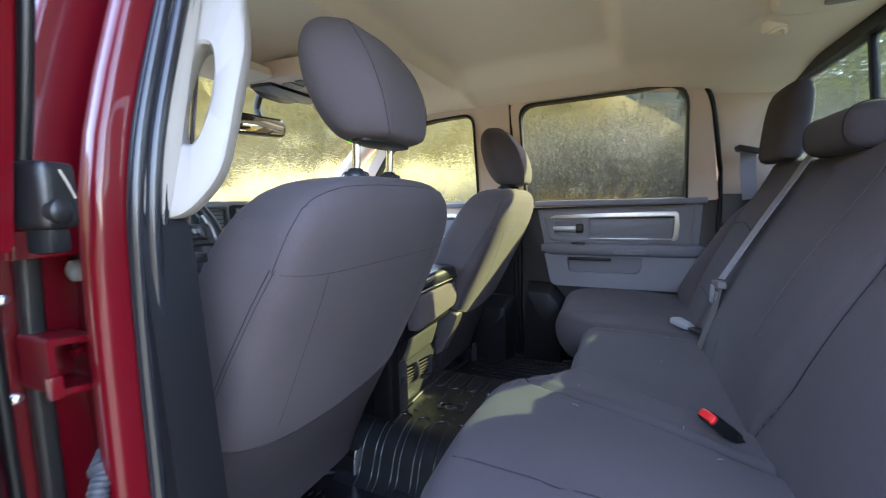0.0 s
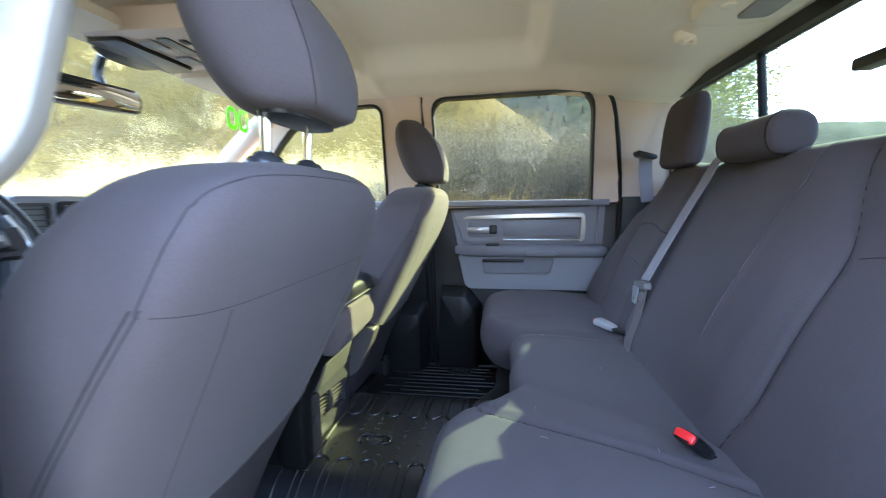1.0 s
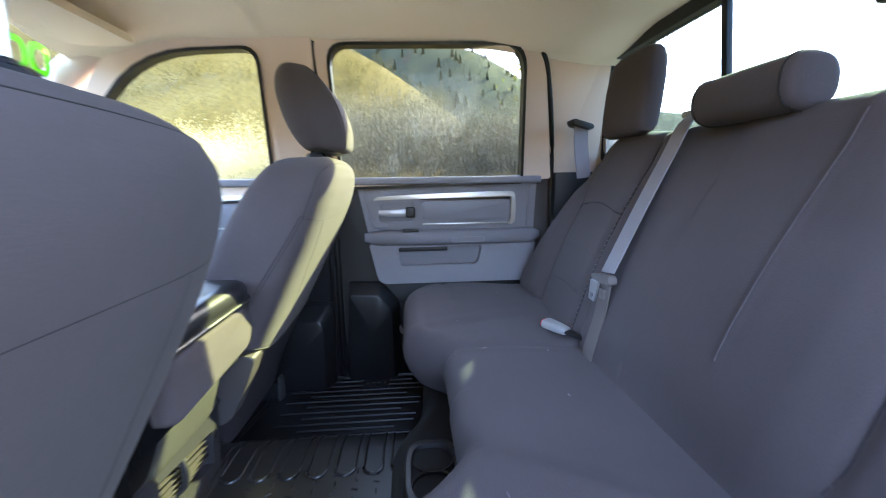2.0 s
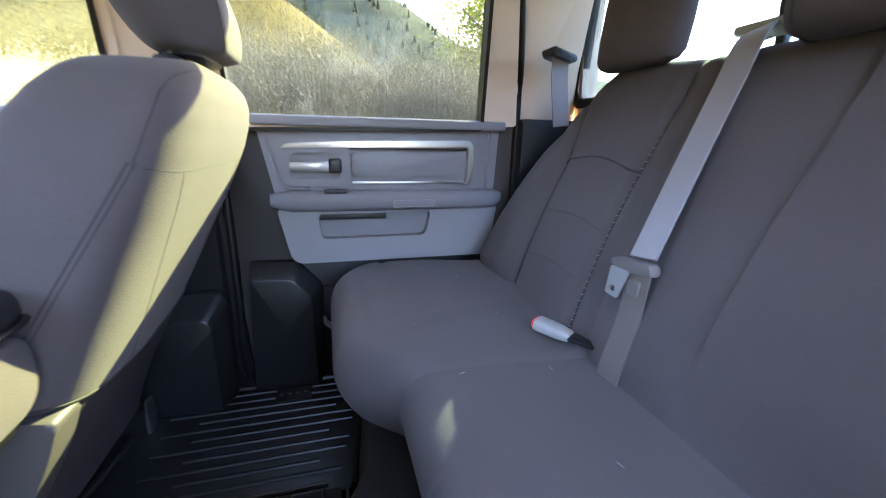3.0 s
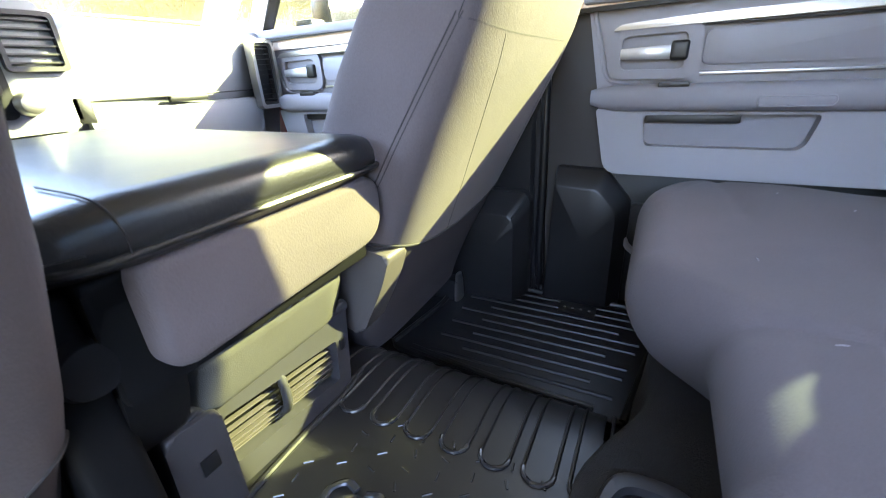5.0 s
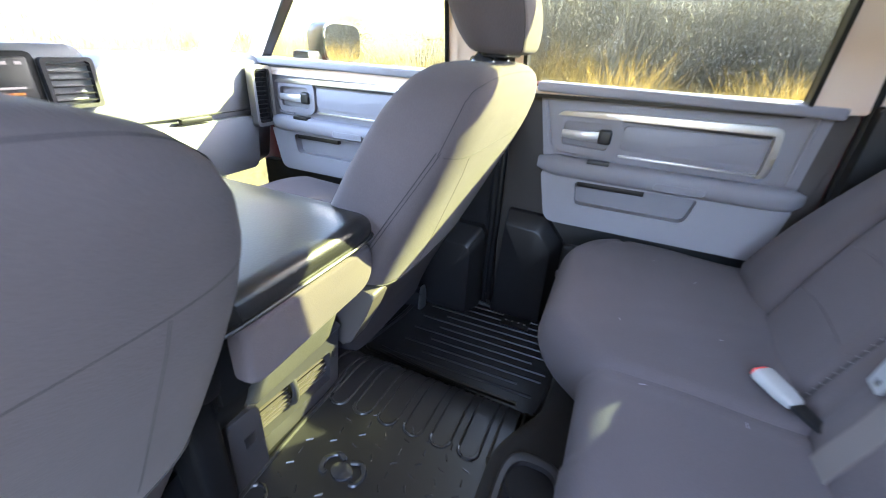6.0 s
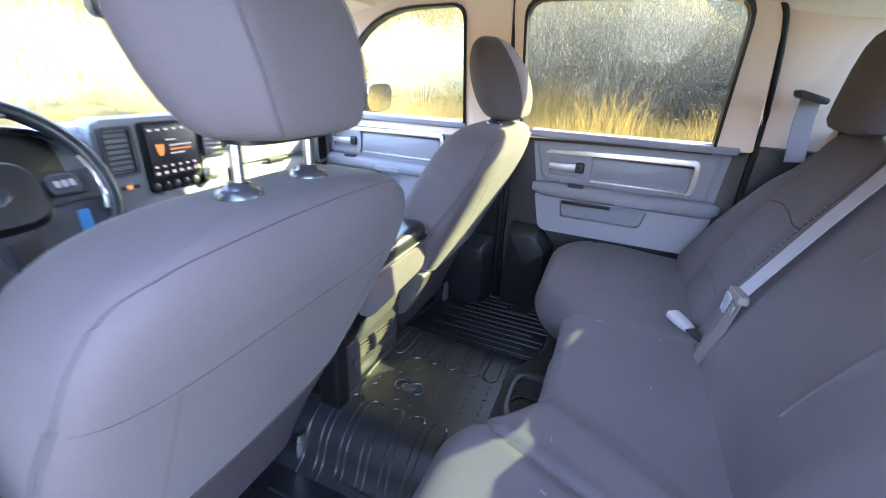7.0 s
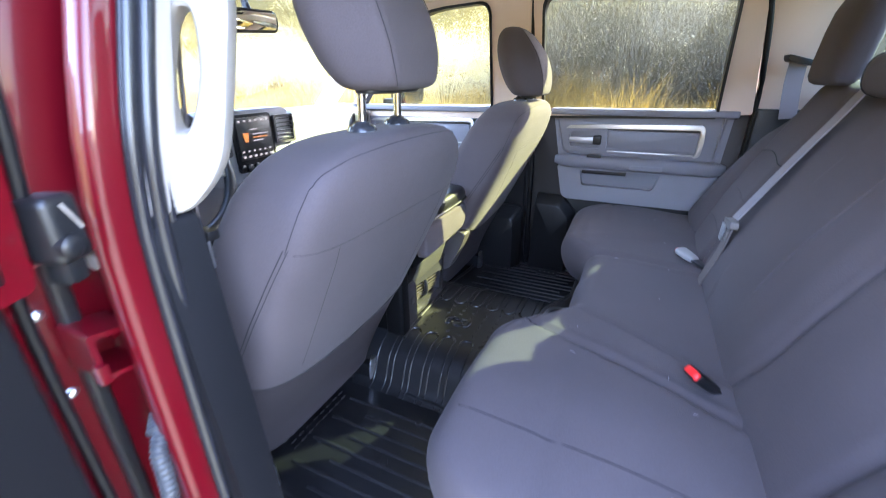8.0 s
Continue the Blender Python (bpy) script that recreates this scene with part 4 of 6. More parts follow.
part("body", box(-0.15, 0.15, 0.58, 1.0, 0.10, 0.46, 0.02), SHELL, cons)
part("frame_plate", box(-0.15, 0.16, 0.503, 0.575, 0.345, 0.459, 0.01), SHELL, cons)
part("side_column", prism(rpoly([(0.500, 0.459, 0.01), (0.60, 0.459, 0.01), (0.60, 0.265, 0.01), (0.545, 0.265, 0.02), (0.515, 0.33, 0.03)]), "x", -0.150, -0.100, 0.008, 3), SHELL, cons)
part("pivot", loft([[(-0.158 + r * math.cos(a), y, 0.392 + r * math.sin(a)) for a in [k * math.tau / 24 for k in range(24)]] for y, r in ((0.560, 0.024), (0.512, 0.024), (0.506, 0.021), (0.504, 0.015), (0.504, 0.004))]), CHAR, cons, "dark round pivot cap")
part("side_bracket", box(-0.19, -0.145, 0.52, 0.58, 0.14, 0.45, 0.012, 3), SHELL, cons)
rows = []
for k in range(17):
    x = -0.100 + 0.252 * k / 16
    e = math.sqrt(max(0.0, 1 - max(0.0, (k - 12) / 4.02) ** 2)) * math.sqrt(min(1.0, (k + 0.4) / 2))
    rows.append([(x, 0.60 - (0.60 - y) * (0.4 + 0.6 * e), 0.302 + (z - 0.302) * (0.25 + 0.75 * e)) for y, z in rpoly([(0.520, 0.340, 0.022), (0.60, 0.36, 0.01), (0.60, 0.25, 0.01), (0.545, 0.255, 0.012)], 5)])
part("lower_panel", loft(rows), CLOTHDK, cons, "dark textured lower panel")
part("vent_housing", frame_ring(rpoly([(-0.115, 0.135, 0.012), (0.135, 0.120, 0.02), (0.15, 0.262, 0.012), (-0.115, 0.272, 0.012)]), rpoly([(-0.066, 0.168, 0.006), (0.112, 0.148, 0.006), (0.118, 0.216, 0.006), (-0.066, 0.238, 0.006)]), "y", 0.553, 0.62), DKGREY, cons, "dark plastic vent housing")
part("ledge", tube([(-0.118, 0.556, 0.272), (0.0, 0.556, 0.268), (0.148, 0.556, 0.262)], 0.009, 10), DKGREY, cons)
part("vent_back", box(-0.09, 0.125, 0.592, 0.60, 0.14, 0.25, 0.0), BLACK, cons)
for x0, x1 in ((-0.064, 0.010), (0.024, 0.110)):
    for k in range(7):
        f0, f1 = (x0 + 0.085) / 0.20, (x1 + 0.085) / 0.20
        za, zb = 0.175 - 0.022 * f0 + 0.0094 * k, 0.175 - 0.022 * f1 + 0.0094 * k
        y = 0.576 - 0.017 * math.sin(math.pi * (0.12 + 0.76 * k / 6)) ** 0.7
        part("slat", loft([[(x, y + dy, z + h) for dy, h in ((0.0, -0.0011), (0.0075, -0.0012), (0.0075, -0.0002), (0.0, 0.0011))] for x, z in ((x0, za), (x1, zb))]), HINGE, cons)
part("vent_divider", tube([(0.017, 0.586, 0.244), (0.017, 0.566, 0.238), (0.017, 0.556, 0.222), (0.017, 0.553, 0.20), (0.017, 0.557, 0.178), (0.017, 0.572, 0.163)], 0.0065, 10), DKGREY, cons)
part("power_socket", box(0.124, 0.134, 0.550, 0.560, 0.195, 0.213, 0.002), BLACK, cons, "small black slot")
part("side_box", prism(rpoly([(-0.138, 0.10, 0.008), (-0.072, 0.10, 0.008), (-0.072, 0.266, 0.012), (-0.130, 0.270, 0.012)]), "y", 0.540, 0.62, 0.006, 3), DKGREY, cons)
part("power_socket", box(-0.108, -0.088, 0.5385, 0.546, 0.200, 0.222, 0.002), BLACK, cons, "small black socket")

# ---- rear bench ----
SEAM_X = 0.168


def front_y(x):
    a = abs(x)
    if x > 0:
        return 0.088 + 0.090 * ease(0.165, 0.285, a) - 0.13 * max(0, (a - 0.50) / 0.23) ** 2.2
    return 0.092 + 0.126 * ease(0.13, 0.34, a) - 0.15 * max(0, (a - 0.60) / 0.13) ** 2.4


def cush_top(x, y):
    a = abs(x)
    z = 0.362 - 0.010 * ease(-0.02, -0.20, y)
    sx = SEAM_X + (0.55 * max(0, 0.06 - y) if x < 0 else 0.0)
    z -= (0.004 if x < 0 else 0.009) * math.exp(-((a - sx) / 0.010) ** 2)
    z -= 0.010 * ease(sx + 0.01, sx - 0.03, a)
    xs = -0.30 - 0.40 * (0.10 - y) if x < 0 else 0.29 + 0.30 * (0.16 - y)
    z -= (0.009 if x < 0 else 0.003) * math.exp(-((x - xs) / (0.012 if x < 0 else 0.03)) ** 2) + 0.008 * ease(xs, xs + (0.05 if x < 0 else -0.05), x)
    z -= 0.02 * max(0, (a - 0.62) / 0.1) ** 2
    z += 0.012 * math.exp(-((a - 0.50) / 0.11) ** 2) * ease(-0.24, -0.08, y)
    z -= 0.0035 * math.exp(-((y - front_y(x) + 0.055) / 0.009) ** 2) * ease(0.24, 0.30, x)
    z -= 0.0035 * math.exp(-((y - 0.045 - 0.04 * (a - 0.5)) / 0.012) ** 2) * ease(0.40, 0.45, a)
    return z


bench = thing("rear_bench", "charcoal cloth rear bench seat with cushion down", "bench seat")
rows = []
NXS = 180
for k in range(NXS + 1):
    x = -0.725 + 1.45 * k / NXS
    fy = front_y(x)
    end = ease(0, 0.03, k / NXS) * ease(1, 0.97, k / NXS)
    zb = 0.215
    pts = []
    top = 44
    for j in range(top + 1):
        y = -0.24 + (fy - 0.05 + 0.24) * j / top
        pts.append((x, y, cush_top(x, y)))
    zt = cush_top(x, fy)
    for j in range(1, 10):
        a = math.pi / 2 * (1 - j / 9)
        pts.append((x, fy - 0.05 + 0.05 * math.cos(a) ** 0.9, zt - 0.06 + 0.06 * math.sin(a) ** 0.9))
    for j in range(1, 6):
        pts.append((x, fy - 0.012 * (j / 5) ** 2 * 3, zt - 0.06 - (zt - 0.06 - zb) * j / 5))
    pts += [(x, fy - 0.10, zb - 0.012), (x, -0.10, zb - 0.012), (x, -0.24, zb)]
    cz = 0.29
    pts = [(px, py, cz + (pz - cz) * (0.55 + 0.45 * end)) for px, py, pz in pts]
    rows.append(pts)
part("cushion", loft(rows), FABRIC, bench, "charcoal cloth bench cushion")


def on_cushion(x, y, out=0.0006):
    fy = front_y(x)
    if y <= fy - 0.05:
        return Vector((x, y, cush_top(x, y) + out))
    a = math.acos(min(1, max(0, (y - fy + 0.05) / 0.05)) ** (1 / 0.9))
    return Vector((x, y, cush_top(x, fy) - 0.06 + 0.06 * math.sin(a) ** 0.9 + out))


part("seam", tube([on_cushion(-0.275 - 0.145 * k / 30, 0.165 - 0.36 * k / 30, 0.0002) for k in range(31)], 0.0011, 6), SEAM, bench)
part("seam", tube([on_cushion(-0.575 - 0.02 * k / 12, 0.185 - 0.34 * k / 12, 0.0004) for k in range(13)], 0.0010, 6), SEAM, bench)

# backrest: face line from the cushion up and back


def stitch_x(x, v):
    """How far from the middle the inner seam of an outer seat runs."""
    return 0.24 + 0.028 * v if x > 0 else 0.345 - 0.085 * ease(0.62, 1.0, v) - 0.03 * ease(0.25, 0.0, v)


def bolster_x(x, v):
    """How far from the middle the outer bolster of an outer seat begins."""
    return 0.462 + 0.02 * v + 0.07 * ease(0.6, 1.0, v) if x > 0 else 0.575 + 0.03 * ease(0.6, 1.0, v)


def face(x, v, out=0.0):
    """A point on the rear backrest's front: v from 0 (bottom) to 1 (top)."""
    a = abs(x)
    st, bo = stitch_x(x, v), bolster_x(x, v)
    fade = ease(1.0, 0.8, v) * ease(0.0, 0.15, v)
    bulge = 0.018 * math.sin(math.pi * min(1, v * 1.1)) + 0.022 * ease(bo - 0.01, bo + 0.07, a) * fade
    if x > 0:
        bulge += 0.010 * ease(st - 0.045, st - 0.09, a) * fade
        groove = 0.011 * math.exp(-((a - st) / 0.013) ** 2) + 0.009 * math.exp(-((a - st + 0.045) / 0.024) ** 2)
    else:
        bulge += 0.014 * ease(st + 0.004, st - 0.075, a) * ease(0.02, 0.25, v) + 0.0025 * math.exp(-((a - 0.182) / 0.007) ** 2) * ease(0.2, 0.4, v)
        groove = 0.005 * math.exp(-((a - st) / 0.008) ** 2)
    groove += 0.010 * math.exp(-((a - bo) / 0.013) ** 2)
    y = -0.205 - 0.215 * v + bulge - groove
    z = 0.325 + 0.452 * v + 0.012 * ease(0.25, 0.40, a) * v
    y -= 0.07 * max(0, (a - 0.62) / 0.11) ** 2
    z -= 0.135 * (max(0, a - 0.46) / 0.22) ** 1.3 * v
    return Vector((x, y + 0.9 * out, z + 0.4 * out))


rows = []
for k in range(331):
    x = -0.73 + 1.46 * k / 330
    pts = [face(x, j / 24) for j in range(25)]
    t = pts[-1]
    for j in range(1, 9):
        a = math.pi * j / 8
        pts.append(Vector((x, t.y - 0.045 + 0.045 * math.cos(a), t.z + (0.026 - 0.010 * ease(0.46, 0.54, abs(x))) * math.sin(a))))
    pts += [Vector((x, -0.50, 0.60)), Vector((x, -0.42, 0.33))]
    rows.append(pts)
part("backrest", loft(rows), FABRIC, bench, "charcoal cloth bench backrest")
for sx in (-1, 1):
    part("seam", tube([face(sx * stitch_x(sx, v / 48), v / 48, 0.0004) for v in range(49)], 0.0009, 6, 1), SEAM, bench)
    part("seam", tube([face(sx * bolster_x(sx, v / 48), v / 48, 0.0002) for v in range(49)], 0.0009, 6, 1), SEAM, bench)
part("seam", tube([face(0.26 + 0.22 * v / 12, 0.64 + 0.032 * math.sin(v / 12 * math.pi)) for v in range(13)], 0.0016, 6), SEAM, bench)
for v0 in (0.42, 0.22):
    part("seam", tube([face(0.255 + 0.21 * v / 12, v0 + 0.02 * math.sin(v / 12 * math.pi), 0.0002) for v in range(13)], 0.0012, 6), FABRIC, bench, "faint stitched crease")
for k in range(30):
    v = 0.06 + 0.72 * k / 29
    x = stitch_x(1, v)
    part("stitch", tube([face(x - 0.003, v, 0.001), face(x + 0.003, v - 0.003, 0.0012)], 0.0007, 5, 1), THREAD, bench)
part("welt", tube([face(-0.182, 0.30 + 0.70 * v / 16, 0.0012) for v in range(17)], 0.0016, 6), FABRIC, bench, "soft raised welt seam")
part("seam", tube([face(-0.35 - 0.20 * v / 12, 0.66 + 0.025 * math.sin(v / 12 * math.pi), -0.0004) for v in range(13)], 0.0011, 6), SEAM, bench)


def rear_headrest(cx, w, z0, z1, y0, d):
    rows = []
    h = z1 - z0
    for f, kw, kd in ((0.0, 0.75, 0.45), (0.03, 0.90, 0.75), (0.10, 0.98, 0.95), (0.3, 1.0, 1.0), (0.6, 1.0, 1.0), (0.82, 0.96, 0.92), (0.93, 0.88, 0.75), (0.98, 0.78, 0.5), (1.0, 0.6, 0.3)):
        z = z0 + h * f
        rows.append([(x, y, z) for x, y in oval(cx, y0 - 0.10 * (z - z0), w * kw, d * kd, 36, 3.0)])
    return part("headrest", loft(rows), FABRIC, bench, "charcoal cloth rear headrest")


rear_headrest(0.400, 0.104, 0.803, 1.01, -0.415, 0.040)
rear_headrest(-0.400, 0.104, 0.803, 1.01, -0.415, 0.040)
rows = []
for f, k in ((-1.0, 0.45), (-0.985, 0.70), (-0.95, 0.88), (-0.88, 0.97), (-0.7, 1.0), (0.0, 1.02), (0.7, 1.0), (0.88, 0.97), (0.95, 0.88), (0.985, 0.70), (1.0, 0.45)):
    rows.append([(0.106 * f, y, z) for y, z in oval(-0.412, 0.829, 0.042 * k, 0.041 * k, 32, 2.5)])
mid = part("headrest", loft(rows), FABRIC, bench, "low charcoal cloth centre headrest")
for sx in (-1, 1):
    part("piping", tube([(sx * 0.088, y, z) for y, z in oval(-0.412, 0.829, 0.0418, 0.0408, 32, 2.5)] + [(sx * 0.088, -0.412 + 0.0418, 0.829)], 0.0016, 6, 1), SEAM, mid)

# belts and buckles
belt = thing("centre_seat_belt", "grey centre seat belt with latch plate", "seat belt")
part("webbing", ribbon([(0.192, -0.50, 0.826), (0.182, -0.462, 0.832), (0.172, -0.420, 0.812), (0.159, -0.376, 0.74), (0.142, -0.321, 0.65), (0.120, -0.242, 0.51)], 0.046, (0.97, 0.1, -0.23)), WEBBING, belt)
part("stopper", box(0.108, 0.130, -0.237, -0.230, 0.455, 0.478, 0.003), LATCHDK, belt)
part("lower_webbing", ribbon([(0.118, -0.240, 0.50), (0.113, -0.226, 0.42), (0.110, -0.205, 0.35), (0.11, -0.20, 0.32)], 0.040, (1, 0, 0.1)), WEBTAN, belt)
part("latch_plate", prism(rpoly([(0.090, 0.490, 0.006), (0.164, 0.483, 0.007), (0.170, 0.499, 0.007), (0.094, 0.508, 0.006)]), "y", -0.248, -0.230, 0.005, 3), LATCHDK, belt, "grey plastic latch plate")
part("tongue", frame_ring(rpoly([(0.144, 0.442, 0.004), (0.170, 0.444, 0.004), (0.163, 0.488, 0.004), (0.127, 0.488, 0.004)]), rpoly([(0.150, 0.449, 0.002), (0.162, 0.449, 0.002), (0.161, 0.459, 0.002), (0.150, 0.459, 0.002)]), "y", -0.231, -0.227), PALE, belt, "pale steel tongue")
part("bezel", prism(rpoly([(0.145, -0.50, 0.008), (0.225, -0.50, 0.008), (0.225, -0.440, 0.008), (0.145, -0.440, 0.008)]), "z", 0.824, 0.836, 0.004), LATCH, belt)
belt2 = thing("side_seat_belt", "grey side seat belt with black pillar guide", "seat belt")
part("webbing", ribbon([(0.655, -0.40, 0.87), (0.648, -0.40, 0.80), (0.64, -0.41, 0.70)], 0.045, (0, 1, 0)), WEBBING, belt2)
part("guide", prism(rpoly([(-0.365, 0.885, 0.008), (-0.435, 0.865, 0.008), (-0.43, 0.85, 0.006), (-0.37, 0.865, 0.006)]), "x", 0.63, 0.69, 0.006), BLACK, belt2, "black belt guide")


def buckle(at, turn, tilt, mat, label):
    b = thing("belt_buckle", label, "buckle", at, "rear belt buckles")
    b.rotation_euler = (radians(tilt), 0, radians(turn))
    part("housing", loft([[(x, y, z) for x, z in oval(0, 0, w, h, 24, 3.6)] for y, w, h in ((-0.034, 0.011, 0.006), (-0.031, 0.013, 0.008), (-0.012, 0.0165, 0.0095), (0.022, 0.0175, 0.010), (0.0265, 0.0165, 0.0092))]), mat, b)
    part("button", loft([[(x, y, z) for x, z in oval(0, 0, w, h, 20, 4)] for y, w, h in ((0.024, 0.0145, 0.0078), (0.030, 0.014, 0.0074), (0.0315, 0.012, 0.006))]), REDBTN, b, "red release button")
    part("slot", box(-0.010, 0.010, 0.0305, 0.0325, -0.0075, -0.0050, 0.0), BLACK, b)
    part("stalk", prism(rpoly([(-0.008, -0.075, 0.004), (0.008, -0.075, 0.004), (0.012, -0.031, 0.003), (-0.012, -0.031, 0.003)]), "z", -0.003, 0.003, 0.001), BLACK, b, "black buckle stalk")


buckle((0.222, -0.175, 0.362), -55, 6, LATCH, "grey seat belt buckle with red button")
buckle((-0.358, -0.160, 0.368), 32, 38, BLACK, "black seat belt buckle with red button")

# a few pale lint fibres on the cloth
vs, fs = [], []
lint_rng = random.Random(5)
for k in range(12):
    x, y = lint_rng.uniform(-0.62, 0.62), lint_rng.uniform(-0.16, 0.06)
    a, h = lint_rng.uniform(0, math.tau), lint_rng.uniform(0.002, 0.006)
    p = on_cushion(x, y, 0.0012)
    u, w = Vector((math.cos(a), math.sin(a), 0)) * h, Vector((-math.sin(a), math.cos(a), 0)) * 0.0005
    n0 = len(vs)
    vs += [p - u - w, p - u + w, p + u + w, p + u - w, p + Vector((0, 0, 0.0012))]
    fs += [(n0, n0 + 1, n0 + 4), (n0 + 1, n0 + 2, n0 + 4), (n0 + 2, n0 + 3, n0 + 4), (n0 + 3, n0, n0 + 4)]
me = bpy.data.meshes.new("lint")
me.from_pydata(vs, [], fs)
tagged(link("lint", me, WEBBING), "pale lint fibres on the seat cloth", "lint", kind="stuff")

# platform under the bench with cup holder
plat = thing("under_seat_platform", "black carpeted storage platform under the bench", "platform")


def plat_y(x):
    return 0.080 + 0.050 * ease(0.66, 0.36, abs(x)) + 0.070 * ease(0.27, 0.08, abs(x))


rows = []
for k in range(61):
    x = -0.72 + 1.44 * k / 60
    yf = plat_y(x)
    pts = [(x, -0.52, -0.02), (x, -0.52, 0.16), (x, -0.40, 0.172), (x, -0.10, 0.172), (x, yf - 0.10, 0.174)]
    pts += [(x, yf - 0.05 + 0.05 * math.sin(a), 0.134 + 0.042 * math.cos(a)) for a in [q * math.pi / 14 for q in range(8)]]
    pts += [(x, yf + 0.004, 0.06), (x, yf + 0.012, -0.02)]
    rows.append(pts)
part("carpet", loft(rows), PLATC, plat, "dark moulded carpet cover")
for sx in (-0.45, 0.50):
    part("hook", box(sx - 0.02, sx + 0.02, 0.02, 0.06, 0.17, 0.186, 0.004), BLACK, plat)
cup = thing("cup_holder", "dark grey double cup holder under the seat", "cup holder")
o8 = [(x, y) for x, y in oval(0.005, 0.122, 0.092, 0.052, 48, 3.2)]
part("bezel", loft([[(x, y, z) for x, y in [((a - 0.005) * k + 0.005, (b - 0.122) * k + 0.122) for a, b in o8]] for z, k in ((0.170, 1.04), (0.182, 1.0), (0.185, 0.95), (0.185, 0.80), (0.178, 0.76))], caps=False), DKGREY, cup, "dark grey rim")
for cx in (-0.034, 0.044):
    part("cup", loft([[(cx + r * math.cos(a), 0.122 + r * math.sin(a), z) for a in [q * math.tau / 28 for q in range(28)]] for z, r in ((0.183, 0.043), (0.181, 0.039), (0.13, 0.037), (0.128, 0.004))], caps=False), BLACK, cup)

# ---- rubber mats ----


def rib(parent, a, b, r=0.0052, mat=MATRUB):
    a, b = Vector(a), Vector(b)
    d = (b - a).normalized()
    pts = [a, a + d * 0.004, b - d * 0.004, b]
    return part("rib", tube(pts, r, 8, 1, 0.8), mat, parent)


mat_a = thing("floor_mat", "black ribbed rubber floor mat", "floor mat", group="rear floor mats")
part("sheet", prism(rpoly([(0.34, 0.145, 0.03), (0.735, 0.082, 0.03), (0.735, 0.60, 0.03), (0.38, 0.66, 0.03)]), "z", -0.012, 0.0, 0.003), MATRUB, mat_a)
part("edge_rib", tube([(0.362, 0.20, 0.002), (0.366, 0.40, 0.003), (0.39, 0.60, 0.003)], 0.006, 8), MATRUB, mat_a)
part("lip", tube([(0.35, 0.150, 0.0), (0.55, 0.118, 0.004), (0.725, 0.092, 0.004), (0.728, 0.35, 0.006), (0.725, 0.59, 0.006), (0.55, 0.62, 0.004), (0.39, 0.65, 0.0)], 0.007, 8), MATRUB, mat_a)
for k in range(11):
    x = 0.40 + 0.031 * k
    rib(mat_a, (x, 0.172 - 0.006 * k + 0.05 * (k % 3 == 1), 0.001), (x, 0.56 - 0.07 * (k % 2), 0.001))
part("patch", prism(rpoly([(0.655, 0.24, 0.006), (0.71, 0.24, 0.006), (0.71, 0.33, 0.006), (0.655, 0.33, 0.006)]), "z", 0.0, 0.006, 0.002), MATRUB, mat_a)
for q in (0.255, 0.275, 0.295, 0.315):
    part("stud", box(0.678, 0.684, q - 0.003, q + 0.003, 0.006, 0.008, 0.001), LATCH, mat_a)
mat_b = thing("floor_mat", "black ribbed rubber floor mat", "floor mat", group="rear floor mats")
part("sheet", prism(rpoly([(-0.74, 0.08, 0.03), (-0.26, 0.16, 0.02), (-0.255, 0.70, 0.03), (-0.56, 0.76, 0.03), (-0.74, 0.60, 0.03)]), "z", -0.012, 0.0, 0.003), MATRUB, mat_b)
for k in range(11):
    x = -0.70 + 0.037 * k
    rib(mat_b, (x, 0.15, 0.001), (x, 0.62 - 0.08 * (k % 2), 0.001))
for q in ((-0.33, 0.40), (-0.47, 0.42), (-0.33, 0.25), (-0.55, 0.30)):
    part("stud", loft([[(q[0] + r * math.cos(a), q[1] + r * math.sin(a), z) for a in [k * math.tau / 12 for k in range(12)]] for z, r in ((0, 0.011), (0.006, 0.01), (0.007, 0.006))]), MATRUB, mat_b)
mat_c = thing("hump_mat", "black ribbed rubber mat over the floor hump", "floor mat", group="rear floor mats")
HUMP = [(-0.275, 0.0), (-0.245, 0.02), (-0.215, 0.085), (-0.17, 0.118), (-0.10, 0.124), (0.10, 0.124), (0.20, 0.120), (0.26, 0.09), (0.31, 0.03), (0.345, 0.0)]
line = smooth_line([(x, 0, z) for x, z in HUMP], 4)
low = [Vector((p.x, 0, p.z - 0.008)) for p in line]
outl = [(p.x, p.z) for p in line] + [(p.x, p.z) for p in low[::-1]]
part("sheet", prism(outl, "y", 0.175, 0.66, 0.0), MATRUB, mat_c)
for k in range(-1, 7):
    y = 0.24 + 0.056 * k
    for side in (-1, 1):
        xs = [p for p in line if (p.x < -0.12 if side < 0 else p.x > 0.094)]
        for dy in (-0.019, 0.019):
            part("rib", tube([(p.x, y + dy, p.z + 0.001) for p in xs], 0.0028, 6, 1), MATRUB, mat_c)
        tip = xs[-1] if side < 0 else xs[0]
        part("rib_end", tube([(tip.x - side * 0.019 * math.sin(q * math.pi / 8), y - 0.019 * math.cos(q * math.pi / 8), tip.z + 0.001) for q in range(9)], 0.0034, 8, 1), RIBEND, mat_c)
part("emblem", loft([[(x, y, z) for x, y in oval(-0.034, 0.42, 0.017 * k, 0.022 * k, 24, 1.7)] for z, k in ((0.1235, 1.0), (0.1285, 0.95), (0.1305, 0.6))]), GUIDE, mat_c, "raised glossy emblem shape")
